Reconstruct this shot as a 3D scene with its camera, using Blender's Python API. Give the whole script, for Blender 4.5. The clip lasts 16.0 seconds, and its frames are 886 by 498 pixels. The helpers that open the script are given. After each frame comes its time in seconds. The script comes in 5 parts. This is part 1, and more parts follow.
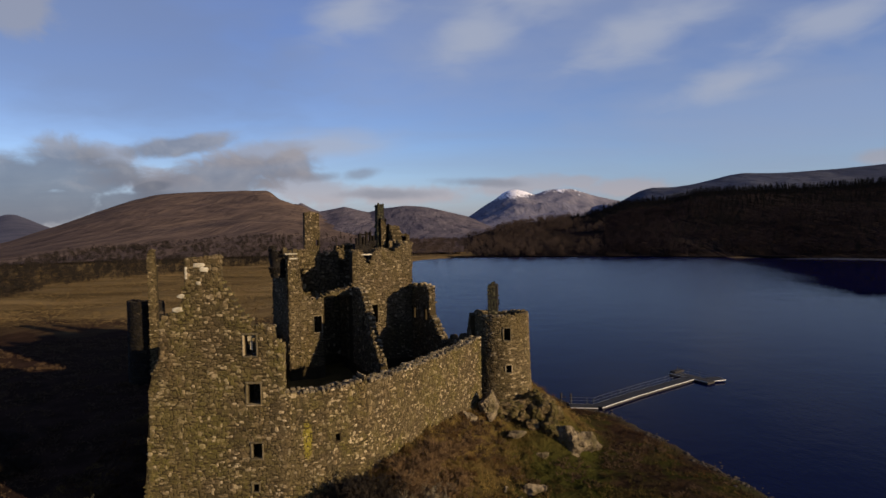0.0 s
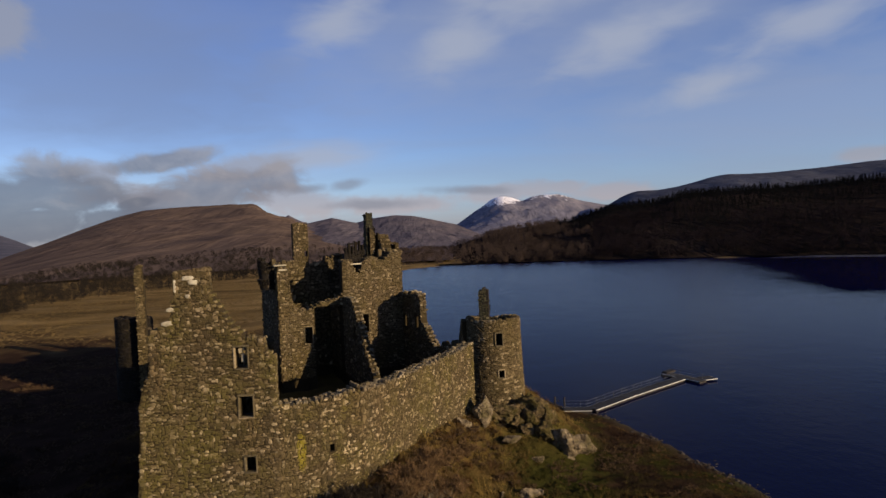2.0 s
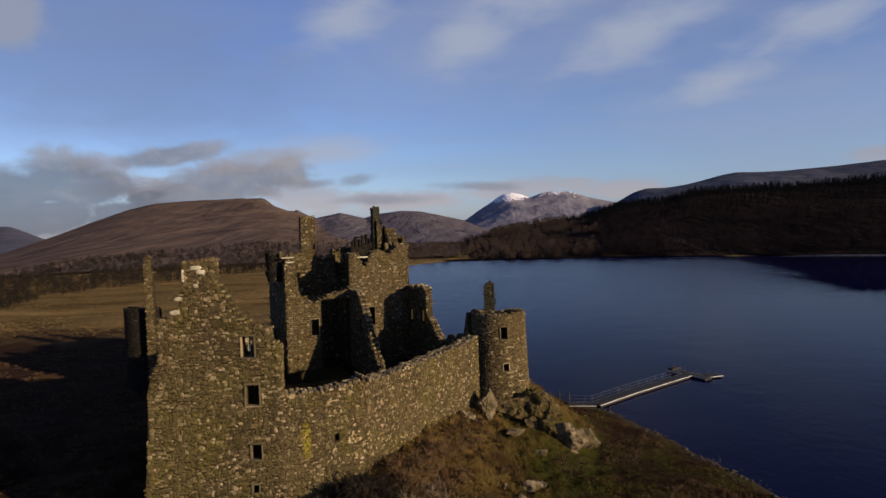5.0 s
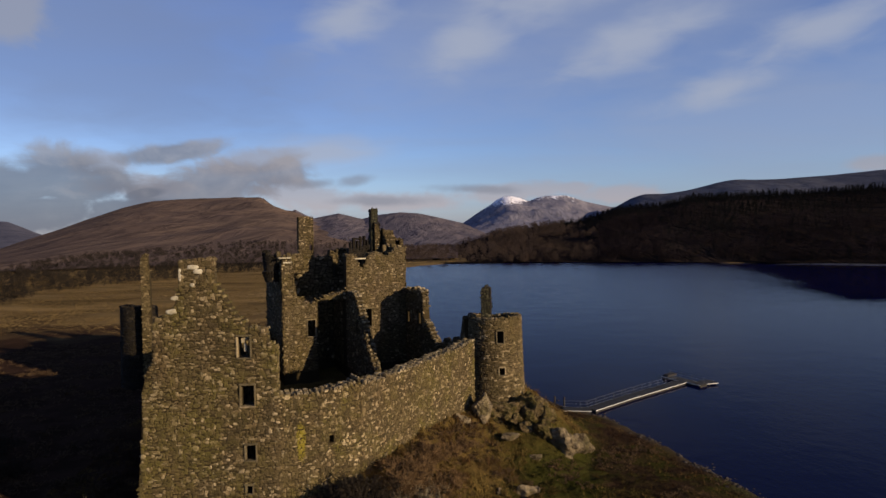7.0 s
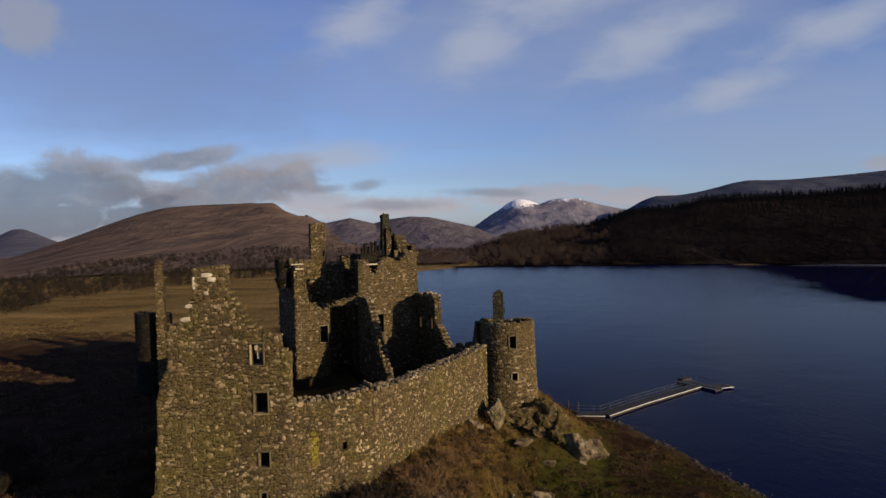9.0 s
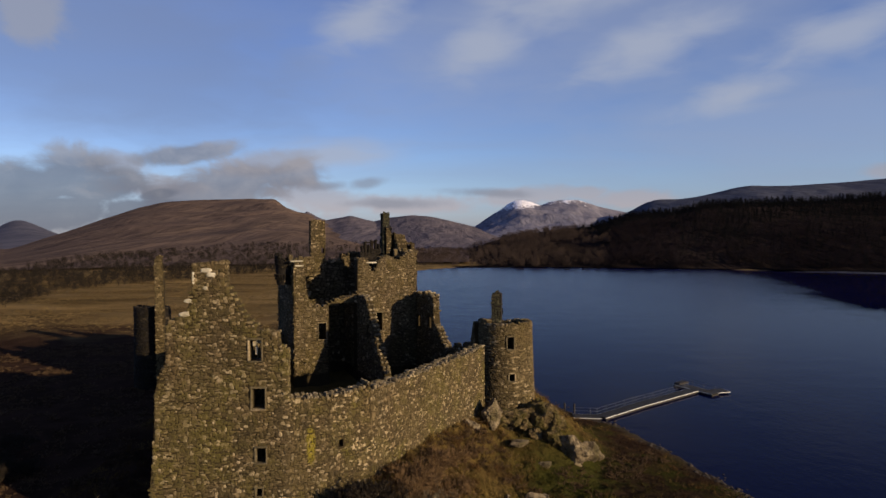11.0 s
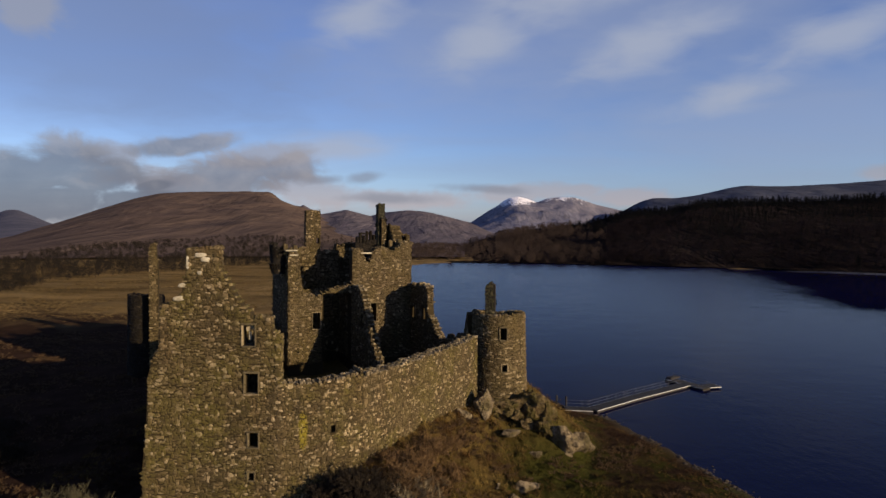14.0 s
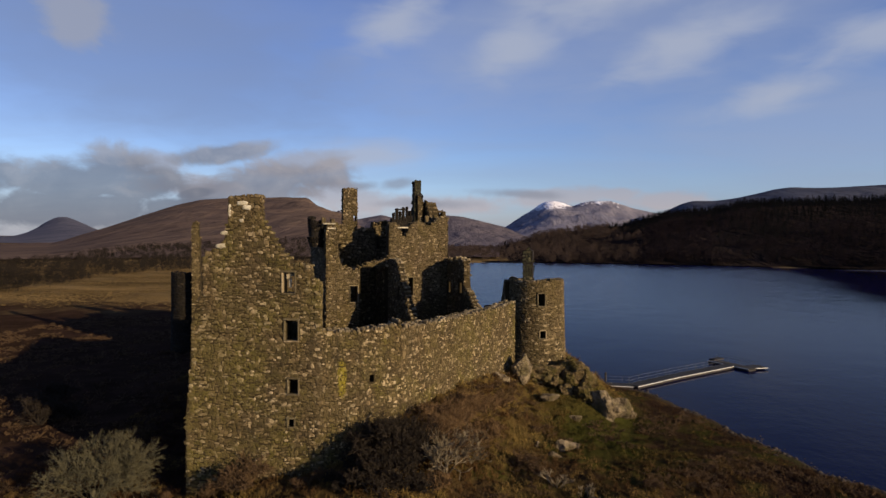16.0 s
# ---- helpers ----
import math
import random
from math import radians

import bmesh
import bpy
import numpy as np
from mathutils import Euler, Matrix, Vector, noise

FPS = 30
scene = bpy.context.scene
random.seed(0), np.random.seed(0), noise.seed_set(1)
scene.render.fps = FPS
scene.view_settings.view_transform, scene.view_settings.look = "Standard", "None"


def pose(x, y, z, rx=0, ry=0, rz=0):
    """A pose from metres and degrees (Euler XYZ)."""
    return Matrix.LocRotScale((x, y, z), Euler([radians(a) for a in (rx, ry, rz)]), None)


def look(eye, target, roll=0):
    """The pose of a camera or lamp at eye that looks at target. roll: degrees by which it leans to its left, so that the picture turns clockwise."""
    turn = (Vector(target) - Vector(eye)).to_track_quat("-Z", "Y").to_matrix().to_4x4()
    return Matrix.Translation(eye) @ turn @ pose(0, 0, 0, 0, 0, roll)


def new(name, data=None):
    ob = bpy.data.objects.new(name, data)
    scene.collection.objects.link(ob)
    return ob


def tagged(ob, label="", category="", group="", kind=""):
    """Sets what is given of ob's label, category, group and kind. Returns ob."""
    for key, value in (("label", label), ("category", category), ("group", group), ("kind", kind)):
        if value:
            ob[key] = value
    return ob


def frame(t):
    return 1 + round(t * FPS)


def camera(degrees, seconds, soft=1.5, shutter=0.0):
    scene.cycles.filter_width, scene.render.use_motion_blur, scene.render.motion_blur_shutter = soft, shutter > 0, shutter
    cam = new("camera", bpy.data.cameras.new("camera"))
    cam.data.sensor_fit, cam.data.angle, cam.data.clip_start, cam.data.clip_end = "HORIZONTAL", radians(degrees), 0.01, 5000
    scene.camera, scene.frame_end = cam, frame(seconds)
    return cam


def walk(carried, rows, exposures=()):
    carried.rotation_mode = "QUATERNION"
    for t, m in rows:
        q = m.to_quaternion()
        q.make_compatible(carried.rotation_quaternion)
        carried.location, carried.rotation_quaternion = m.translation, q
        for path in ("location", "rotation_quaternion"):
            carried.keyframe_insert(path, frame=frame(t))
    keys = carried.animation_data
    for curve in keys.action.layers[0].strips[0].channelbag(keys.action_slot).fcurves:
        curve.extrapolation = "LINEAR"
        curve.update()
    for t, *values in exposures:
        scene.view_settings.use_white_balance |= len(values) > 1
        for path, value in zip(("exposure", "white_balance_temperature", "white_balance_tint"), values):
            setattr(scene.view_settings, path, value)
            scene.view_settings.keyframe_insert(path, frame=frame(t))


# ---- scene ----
cam = camera(73.0, 16.0, soft=1.5)
PATH = [
    (0, (0.000, -0.000, 24.300), (-0.003, 9.992, 23.905), -0.80),
    (0.5, (0.071, -0.056, 24.255), (0.134, 9.939, 23.967), -1.11),
    (1, (0.025, 0.021, 24.258), (0.105, 10.015, 23.947), -1.13),
    (1.5, (-0.039, -0.013, 24.215), (0.107, 9.985, 24.035), -1.78),
    (2, (-0.076, -0.027, 24.128), (0.110, 9.968, 23.868), -2.35),
    (2.5, (-0.070, -0.009, 24.087), (0.074, 9.987, 23.855), -1.21),
    (3, (0.019, -0.090, 24.039), (0.024, 9.898, 23.548), -0.63),
    (3.5, (0.071, -0.235, 23.924), (0.058, 9.757, 23.518), -0.27),
    (4, (0.037, -0.303, 23.943), (0.189, 9.691, 23.639), -2.28),
    (4.2, (0.108, -0.332, 23.885), (0.197, 9.661, 23.526), -1.94),
    (6.5, (0.033, -0.316, 23.909), (0.044, 9.681, 23.676), -1.77),
    (7, (0.082, -0.349, 23.968), (0.177, 9.647, 23.681), -0.87),
    (7.5, (0.181, -0.406, 23.954), (0.187, 9.592, 23.741), -0.95),
    (8, (0.187, -0.328, 24.097), (-0.070, 9.663, 23.768), 0.42),
    (8.5, (0.149, -0.379, 24.010), (-0.115, 9.616, 23.819), 0.20),
    (9, (0.066, -0.323, 24.142), (-0.027, 9.674, 23.921), -1.37),
    (11.5, (0.092, -0.521, 24.178), (0.001, 9.475, 23.942), -0.13),
    (12, (0.154, -0.680, 24.222), (0.000, 9.315, 23.942), -0.55),
    (12.5, (0.166, -0.667, 24.315), (0.022, 9.327, 23.991), -0.44),
    (13, (0.166, -0.604, 24.312), (0.032, 9.391, 24.029), -0.26),
    (13.5, (0.198, -0.682, 24.154), (0.179, 9.316, 23.929), 0.01),
    (14, (0.202, -0.645, 23.648), (0.182, 9.350, 23.344), 0.56),
    (14.5, (0.171, -0.697, 22.780), (0.242, 9.301, 22.612), 0.53),
    (15, (0.144, -0.816, 21.927), (0.418, 9.168, 21.427), 0.02),
    (15.5, (0.146, -0.872, 20.590), (-0.190, 9.096, 19.855), 1.93),
    (16, (-0.034, -0.550, 19.466), (-0.629, 9.430, 19.247), 0.31),
]
walk(cam, [(t, look(eye, target, roll)) for t, eye, target, roll in PATH], [(0.0, 0.62), (14.0, 0.65), (16.0, 0.71)])

# ---- world, sun, exposure ----
SUN_AZ, SUN_EL = 124.0, 14.0            # degrees clockwise from +y, degrees above the horizon
sun_way = Vector((math.sin(radians(SUN_AZ)) * math.cos(radians(SUN_EL)),
                  math.cos(radians(SUN_AZ)) * math.cos(radians(SUN_EL)), math.sin(radians(SUN_EL))))
sun_data = bpy.data.lights.new("sun", "SUN")
sun_data.energy, sun_data.angle, sun_data.color = 4.8, radians(0.6), (1.0, 0.76, 0.49)
sun = new("sun", sun_data)
sun.matrix_world = look(sun_way * 200, (0, 0, 0))


class Net:
    """A small wrapper to write node trees briefly."""

    def __init__(self, tree):
        self.tree = tree
        tree.nodes.clear()

    def add(self, kind):
        return self.tree.nodes.new(kind)

    def put(self, socket, value):
        if isinstance(value, bpy.types.NodeSocket):
            self.tree.links.new(value, socket)
        else:
            socket.default_value = value

    def math(self, op, a, b=0.0, clamp=False):
        node = self.add("ShaderNodeMath")
        node.operation, node.use_clamp = op, clamp
        self.put(node.inputs[0], a), self.put(node.inputs[1], b)
        return node.outputs[0]

    def mix(self, fac, a, b, blend="MIX"):
        node = self.add("ShaderNodeMix")
        node.data_type, node.blend_type = "RGBA", blend
        self.put(node.inputs[0], fac), self.put(node.inputs[6], a), self.put(node.inputs[7], b)
        return node.outputs[2]

    def noise(self, where, scale, detail=4.0, rough=0.55, stretch=None, warp=0.0):
        if stretch:
            mapping = self.add("ShaderNodeMapping")
            self.put(mapping.inputs["Vector"], where)
            mapping.inputs["Scale"].default_value = stretch
            where = mapping.outputs[0]
        node = self.add("ShaderNodeTexNoise")
        self.put(node.inputs["Vector"], where)
        node.inputs["Scale"].default_value, node.inputs["Detail"].default_value = scale, detail
        node.inputs["Roughness"].default_value, node.inputs["Distortion"].default_value = rough, warp
        return node.outputs["Fac"]

    def ramp(self, fac, *stops):
        node = self.add("ShaderNodeValToRGB")
        self.put(node.inputs[0], fac)
        band = node.color_ramp
        while len(band.elements) < len(stops):
            band.elements.new(0.5)
        for element, (at, colour) in zip(band.elements, stops):
            element.position = at
            element.color = (*colour, 1) if isinstance(colour, tuple) else (colour, colour, colour, 1)
        return node.outputs[0]

    def where(self):
        return self.add("ShaderNodeNewGeometry").outputs["Position"]

    def piece(self):
        """A number of its own for each piece, whether it is an object or an island of a joined mesh."""
        a = self.add("ShaderNodeObjectInfo").outputs["Random"]
        b = self.add("ShaderNodeNewGeometry").outputs["Random Per Island"]
        return self.math("FRACT", self.math("ADD", self.math("MULTIPLY", a, 7.31), b))

    def bump(self, height, strength, distance):
        node = self.add("ShaderNodeBump")
        node.inputs["Strength"].default_value, node.inputs["Distance"].default_value = strength, distance
        self.put(node.inputs["Height"], height)
        return node.outputs[0]

    def surface(self, colour, rough=0.9, normal=None, specular=0.3, ior=1.45, metal=0.0, tint=None):
        node = self.add("ShaderNodeBsdfPrincipled")
        self.put(node.inputs["Base Color"], colour), self.put(node.inputs["Roughness"], rough)
        node.inputs["Specular IOR Level"].default_value, node.inputs["IOR"].default_value = specular, ior
        node.inputs["Metallic"].default_value = metal
        if normal is not None:
            self.put(node.inputs["Normal"], normal)
        if tint:
            node.inputs["Specular Tint"].default_value = tint
        self.put(self.add("ShaderNodeOutputMaterial").inputs[0], node.outputs[0])


world = bpy.data.worlds.new("sky")
scene.world = world
world.use_nodes = True
n = Net(world.node_tree)
sky = n.add("ShaderNodeTexSky")
sky.sky_type, sky.sun_disc = "NISHITA", False
sky.sun_elevation, sky.sun_rotation = radians(SUN_EL), radians(SUN_AZ)
sky.altitude, sky.air_density, sky.dust_density, sky.ozone_density = 50, 1.0, 0.6, 2.0
way = n.add("ShaderNodeTexCoord").outputs["Generated"]
split = n.add("ShaderNodeSeparateXYZ")
n.put(split.inputs[0], way)
dx, dy, dz = split.outputs
# cloud plane: the way projected on a high level sheet
lift = n.math("ADD", n.math("MAXIMUM", dz, 0.0), 0.12)
plane = n.add("ShaderNodeCombineXYZ")
n.put(plane.inputs[0], n.math("DIVIDE", dx, lift)), n.put(plane.inputs[1], n.math("DIVIDE", dy, lift))
tone = n.ramp(n.math("DIVIDE", dz, 0.45, True), (0.0, (0.67, 0.71, 1.17)), (0.2, (0.72, 0.80, 1.16)), (0.5, (0.68, 0.75, 1.13)), (1.0, (0.53, 0.59, 0.99)))
blue = n.mix(1.0, sky.outputs[0], tone, "MULTIPLY")
# a thin high veil
veil = n.noise(plane.outputs[0], 0.8, 7, 0.55, (0.45, 1.3, 1.0), 0.5)
thin = n.math("MULTIPLY", n.ramp(veil, (0.32, 0.10), (0.70, 1.0)), 0.38)
sky_1 = n.mix(thin, blue, (2.05, 2.38, 3.25, 1))
# separate clouds, by bearing and elevation in degrees with their half widths
azimuth = n.math("MULTIPLY", n.math("ARCTAN2", dx, dy), 57.2958)
rise = n.math("MULTIPLY", n.math("ARCSINE", dz), 57.2958)
puff = n.add("ShaderNodeCombineXYZ")
n.put(puff.inputs[0], n.math("MULTIPLY", azimuth, 0.125)), n.put(puff.inputs[1], n.math("MULTIPLY", rise, 0.18))
lump = n.math("SUBTRACT", n.noise(puff.outputs[0], 2.6, 9, 0.56, None, 0.3), 0.5)


def clouds(rows, soft, rag, texture):
    most = None
    for a, e, ra, re, lean in rows:
        u, v = n.math("SUBTRACT", azimuth, a), n.math("SUBTRACT", rise, e)
        c, k = math.cos(radians(lean)), math.sin(radians(lean))
        p = n.math("DIVIDE", n.math("ADD", n.math("MULTIPLY", u, c), n.math("MULTIPLY", v, k)), ra)
        q = n.math("DIVIDE", n.math("SUBTRACT", n.math("MULTIPLY", v, c), n.math("MULTIPLY", u, k)), re)
        d = n.math("SUBTRACT", 1.0, n.math("SQRT", n.math("ADD", n.math("MULTIPLY", p, p), n.math("MULTIPLY", q, q))))
        most = d if most is None else n.math("MAXIMUM", most, d)
    return n.math("ADD", n.math("MULTIPLY", most, soft), n.math("MULTIPLY", texture, rag))


def fade(value, low, high):
    node = n.add("ShaderNodeMapRange")
    node.interpolation_type = "SMOOTHSTEP"
    n.put(node.inputs[0], value)
    node.inputs[1].default_value, node.inputs[2].default_value = low, high
    return node.outputs[0]


feather = n.add("ShaderNodeMapping")
n.put(feather.inputs["Vector"], puff.outputs[0])
feather.inputs["Rotation"].default_value, feather.inputs["Scale"].default_value = (0, 0, radians(-20)), (0.8, 1.5, 1)
wispy = n.math("SUBTRACT", n.noise(feather.outputs[0], 1.8, 5, 0.5, None, 0.4), 0.5)
wisps = fade(clouds([(18.5, 16.6, 8.6, 2.9, 17), (25.0, 11.6, 7.0, 1.9, 12), (33, 15.4, 8.5, 2.4, 10), (42, 18.0, 9, 3.0, 12), (3.5, 17.6, 6.5, 3.4, 25), (-8, 19.5, 6, 3, 20), (12, 22, 14, 4, 15), (-10.5, 7.6, 8.5, 1.9, 3)], 1.0, 1.0, wispy), -0.05, 0.95)
broad_veil = fade(clouds([(20, 20, 32, 9.5, 12), (2, 18, 20, 8, 8), (30, 9, 24, 6, 0)], 1.0, 0.7, wispy), -0.1, 0.8)
sky_1 = n.mix(n.math("MULTIPLY", broad_veil, 0.42), sky_1, (2.35, 2.75, 3.80, 1))
dull = fade(clouds([(-30, 15, 24, 9, -8)], 1.0, 0.5, wispy), -0.1, 0.7)
sky_1 = n.mix(n.math("MULTIPLY", dull, 0.55), sky_1, (1.35, 1.75, 2.80, 1))
sky_1 = n.mix(n.math("MULTIPLY", wisps, 0.72), sky_1, (2.95, 3.22, 3.95, 1))
pale = fade(clouds([(-26.5, 4.4, 5.5, 1.4, 0), (-12.5, 3.6, 6, 2.0, -12), (-3.9, 2.9, 9, 1.2, 0), (6.9, 3.6, 8, 1.2, 3), (17, 3.2, 6, 1.1, 0), (36.5, 4.9, 3.2, 0.9, 0), (-34.6, 17.0, 3.4, 2.8, 0), (12.9, 3.9, 2.6, 0.9, 0), (8.0, 3.9, 3.2, 0.8, 0), (-17, 6.6, 5.5, 1.6, 8), (-29, 6.0, 3.4, 1.6, 0)], 1.2, 1.5, lump), 0.0, 0.7)
sky_2 = n.mix(n.math("MULTIPLY", pale, 0.72), sky_1, n.ramp(n.math("DIVIDE", rise, 10.0, True), (0.25, (3.35, 2.95, 3.1)), (0.5, (2.6, 2.6, 3.0)), (0.9, (2.35, 2.5, 3.05))))
# the lit grey-pink bank over the brown hill and the darker one beside it
shade = n.ramp(n.math("ADD", n.math("MULTIPLY", lump, 1.1), n.math("DIVIDE", rise, 13.0)), (0.12, (1.00, 1.12, 1.50)), (0.36, (1.22, 1.33, 1.68)), (0.66, (2.2, 2.2, 2.45)))
warm = n.ramp(n.math("ADD", n.math("MULTIPLY", lump, 1.1), n.math("DIVIDE", rise, 13.0)), (0.12, (1.30, 1.32, 1.66)), (0.38, (1.75, 1.70, 1.95)), (0.60, (2.45, 2.32, 2.5)))
bank = fade(clouds([(-19.6, 4.8, 7.6, 2.5, 6), (-23.5, 3.8, 5.6, 1.8, 8), (-15.2, 5.4, 5.0, 1.8, 8)], 1.1, 1.5, lump), 0.0, 0.6)
sky_2 = n.mix(n.math("MULTIPLY", bank, 0.84), sky_2, warm)
dark = fade(clouds([(-31.8, 4.8, 5.0, 3.0, 0), (-35.2, 4.1, 5.0, 2.6, 0), (-29.3, 4.4, 3.6, 2.2, 0), (-35, 2.0, 11, 2.4, 0), (-27, 2.4, 6, 1.3, 0), (-23.6, 7.2, 6.0, 1.15, 10), (-42, 4.4, 5, 2.6, 0), (-34, 1.6, 7, 0.9, 0), (-26.0, 3.6, 2.4, 0.6, 10)], 1.2, 1.5, lump), 0.0, 0.60)
sky_2 = n.mix(n.math("MULTIPLY", dark, 0.80), sky_2, shade)
smudge = fade(clouds([(-7.7, 4.95, 2.6, 0.75, 8), (-11.2, 4.65, 2.4, 0.6, 5), (-5, 3.0, 6, 0.7, 0), (4, 4.0, 6, 0.6, -3)], 1.0, 1.0, lump), 0.0, 0.8)
sky_2 = n.mix(n.math("MULTIPLY", smudge, 0.6), sky_2, (1.65, 1.75, 2.15, 1))
glow = n.add("ShaderNodeBackground")
n.put(glow.inputs[0], sky_2)
glow.inputs[1].default_value = 0.087
n.put(n.add("ShaderNodeOutputWorld").inputs[0], glow.outputs[0])


# ---- materials ----
def material(name):
    m = bpy.data.materials.new(name)
    m.use_nodes = True
    return m, Net(m.node_tree)


def stone_material(name, dark, mid, light, pale_share=0.06, moss=(0.10, 0.085, 0.025), lichen=None, stain=None):
    m, n = material(name)
    at, own = n.where(), n.piece()
    base = n.ramp(own, (0.0, dark), (0.56, mid), (0.90 - pale_share, light), (1.0 - pale_share, (0.40, 0.32, 0.20)))
    fine = n.noise(at, 9.0, 5, 0.65)
    colour = n.mix(n.ramp(fine, (0.34, 0.6), (0.62, 0.0)), base, (0.024, 0.019, 0.010, 1))
    # moss is thickest low on the western gable
    spot = n.add("ShaderNodeSeparateXYZ")
    n.put(spot.inputs[0], at)
    damp = n.math("MULTIPLY", n.math("MULTIPLY", n.math("SUBTRACT", -13.5, spot.outputs[0]), 0.2, True), n.math("MULTIPLY", n.math("SUBTRACT", 16.0, spot.outputs[2]), 0.15, True))
    patch = n.math("ADD", n.noise(at, 0.34, 4, 0.6), n.math("MULTIPLY", damp, 0.13))
    colour = n.mix(n.math("MULTIPLY", n.ramp(patch, (0.44, 0.0), (0.62, 0.85)), n.ramp(n.noise(at, 2.3, 3), (0.35, 0.25), (0.65, 1.0))), colour, (*moss, 1))
    # a thin film of algae and dust evens out the stones in patches
    film = n.noise(at, 0.42, 5, 0.62, (1.0, 1.0, 0.45), 0.5)
    colour = n.mix(n.ramp(film, (0.42, 0.0), (0.66, 0.62)), colour, n.mix(n.noise(at, 6.0, 4, 0.7), tuple(0.45 * k for k in mid) + (1,), tuple(1.7 * k for k in mid) + (1,)))
    rusty = n.noise(at, 0.27, 4, 0.6, (1.0, 1.0, 0.7), 0.6)
    colour = n.mix(n.ramp(rusty, (0.54, 0.0), (0.72, 0.45)), colour, (0.075, 0.050, 0.022, 1))
    spots = n.noise(at, 3.1, 2, 0.4)
    colour = n.mix(n.ramp(spots, (0.66, 0.0), (0.72, 0.35)), colour, (0.30, 0.26, 0.17, 1))
    worn = n.noise(at, 1.15, 4, 0.6)
    colour = n.mix(n.ramp(worn, (0.42, 0.0), (0.68, 0.5)), colour, (0.050, 0.040, 0.014, 1))
    streaks = n.noise(at, 1.0, 4, 0.6, (1.6, 1.6, 0.16))
    colour = n.mix(n.ramp(streaks, (0.52, 0.0), (0.72, 0.45)), colour, (0.026, 0.021, 0.012, 1))
    if lichen:
        (x, y, z), (rx, ry, rz) = lichen
        sep = n.add("ShaderNodeSeparateXYZ")
        n.put(sep.inputs[0], at)
        wob = n.math("MULTIPLY", n.math("SUBTRACT", n.noise(at, 2.6, 5, 0.7), 0.5), 2.2)
        far = n.math("ADD", n.math("POWER", n.math("ABSOLUTE", n.math("DIVIDE", n.math("SUBTRACT", sep.outputs[0], x), rx)), 2.0),
                     n.math("POWER", n.math("ABSOLUTE", n.math("DIVIDE", n.math("SUBTRACT", sep.outputs[2], z), rz)), 3.0))
        colour = n.mix(n.ramp(n.math("ADD", far, wob), (0.20, 0.72), (1.35, 0.0)), colour, (0.165, 0.138, 0.012, 1))
    if stain:
        colour = n.mix(n.ramp(n.noise(at, 1.7, 4, 0.6), (0.30, 0.75), (0.6, 1.0)), colour, n.mix(1.0, colour, (*stain, 1), "MULTIPLY"))
    grain = n.math("ADD", n.noise(at, 22.0, 6, 0.7), n.math("MULTIPLY", n.noise(at, 5.0, 4), 1.5))
    n.surface(colour, 0.93, n.bump(grain, 0.7, 0.03), 0.2)
    return m


STONE = stone_material("rubble stone", (0.026, 0.019, 0.010), (0.072, 0.053, 0.026), (0.182, 0.134, 0.072), 0.065, (0.084, 0.072, 0.014), ((-9.95, 42.4, 8.95), (0.36, 9, 1.6)))
STONE_KEEP = stone_material("tower house stone", (0.032, 0.024, 0.014), (0.085, 0.064, 0.036), (0.168, 0.128, 0.080), 0.035, (0.066, 0.050, 0.014))
STONE_ROUND = stone_material("round tower stone", (0.040, 0.029, 0.014), (0.092, 0.069, 0.034), (0.160, 0.120, 0.064), 0.02, (0.060, 0.046, 0.014))
# near-black stone: the shade on unlit walls is put into its colour
STONE_SHADED = stone_material("shade-darkened stone", (0.010, 0.008, 0.007), (0.022, 0.018, 0.014), (0.045, 0.036, 0.026), 0.01, (0.016, 0.014, 0.008), None, (0.22, 0.21, 0.22))
STONE_MOSSY = stone_material("mossy chimney stone", (0.022, 0.022, 0.014), (0.048, 0.046, 0.030), (0.09, 0.082, 0.055), 0.02, (0.022, 0.030, 0.016), None, (0.62, 0.68, 0.62))
DRESSED = stone_material("dressed stone", (0.06, 0.049, 0.029), (0.098, 0.080, 0.050), (0.15, 0.125, 0.085), 0.08, (0.09, 0.075, 0.035))

COPING = stone_material("pale coping stone", (0.07, 0.056, 0.034), (0.14, 0.112, 0.070), (0.24, 0.20, 0.135), 0.08, (0.085, 0.07, 0.03))
PALE = stone_material("lichen-whitened stone", (0.34, 0.31, 0.23), (0.48, 0.44, 0.34), (0.58, 0.54, 0.44), 0.1, (0.30, 0.27, 0.18))

MORTAR, n = material("lime mortar and earth")
at = n.where()
n.surface(n.mix(n.noise(at, 1.3, 5, 0.6), (0.012, 0.009, 0.005, 1), (0.050, 0.038, 0.018, 1)), 0.97, n.bump(n.noise(at, 8.0, 6, 0.7), 0.9, 0.06), 0.1)

GROUND, n = material("winter grass and bracken")
at = n.where()
sep = n.add("ShaderNodeSeparateXYZ")
n.put(sep.inputs[0], at)
big, small, tiny = n.noise(at, 0.05, 5, 0.6), n.noise(at, 0.55, 6, 0.65), n.noise(at, 3.5, 6, 0.7)
straw = n.mix(n.ramp(small, (0.35, 0.0), (0.65, 1.0)), (0.05, 0.036, 0.015, 1), (0.125, 0.088, 0.036, 1))
green = n.mix(tiny, (0.014, 0.017, 0.004, 1), (0.042, 0.044, 0.010, 1))
bracken = n.mix(tiny, (0.018, 0.012, 0.007, 1), (0.056, 0.035, 0.018, 1))
gap = n.add("ShaderNodeVectorMath")
gap.operation = "DISTANCE"
n.put(gap.inputs[0], at)
gap.inputs[1].default_value = (14.0, 54.5, 1.5)
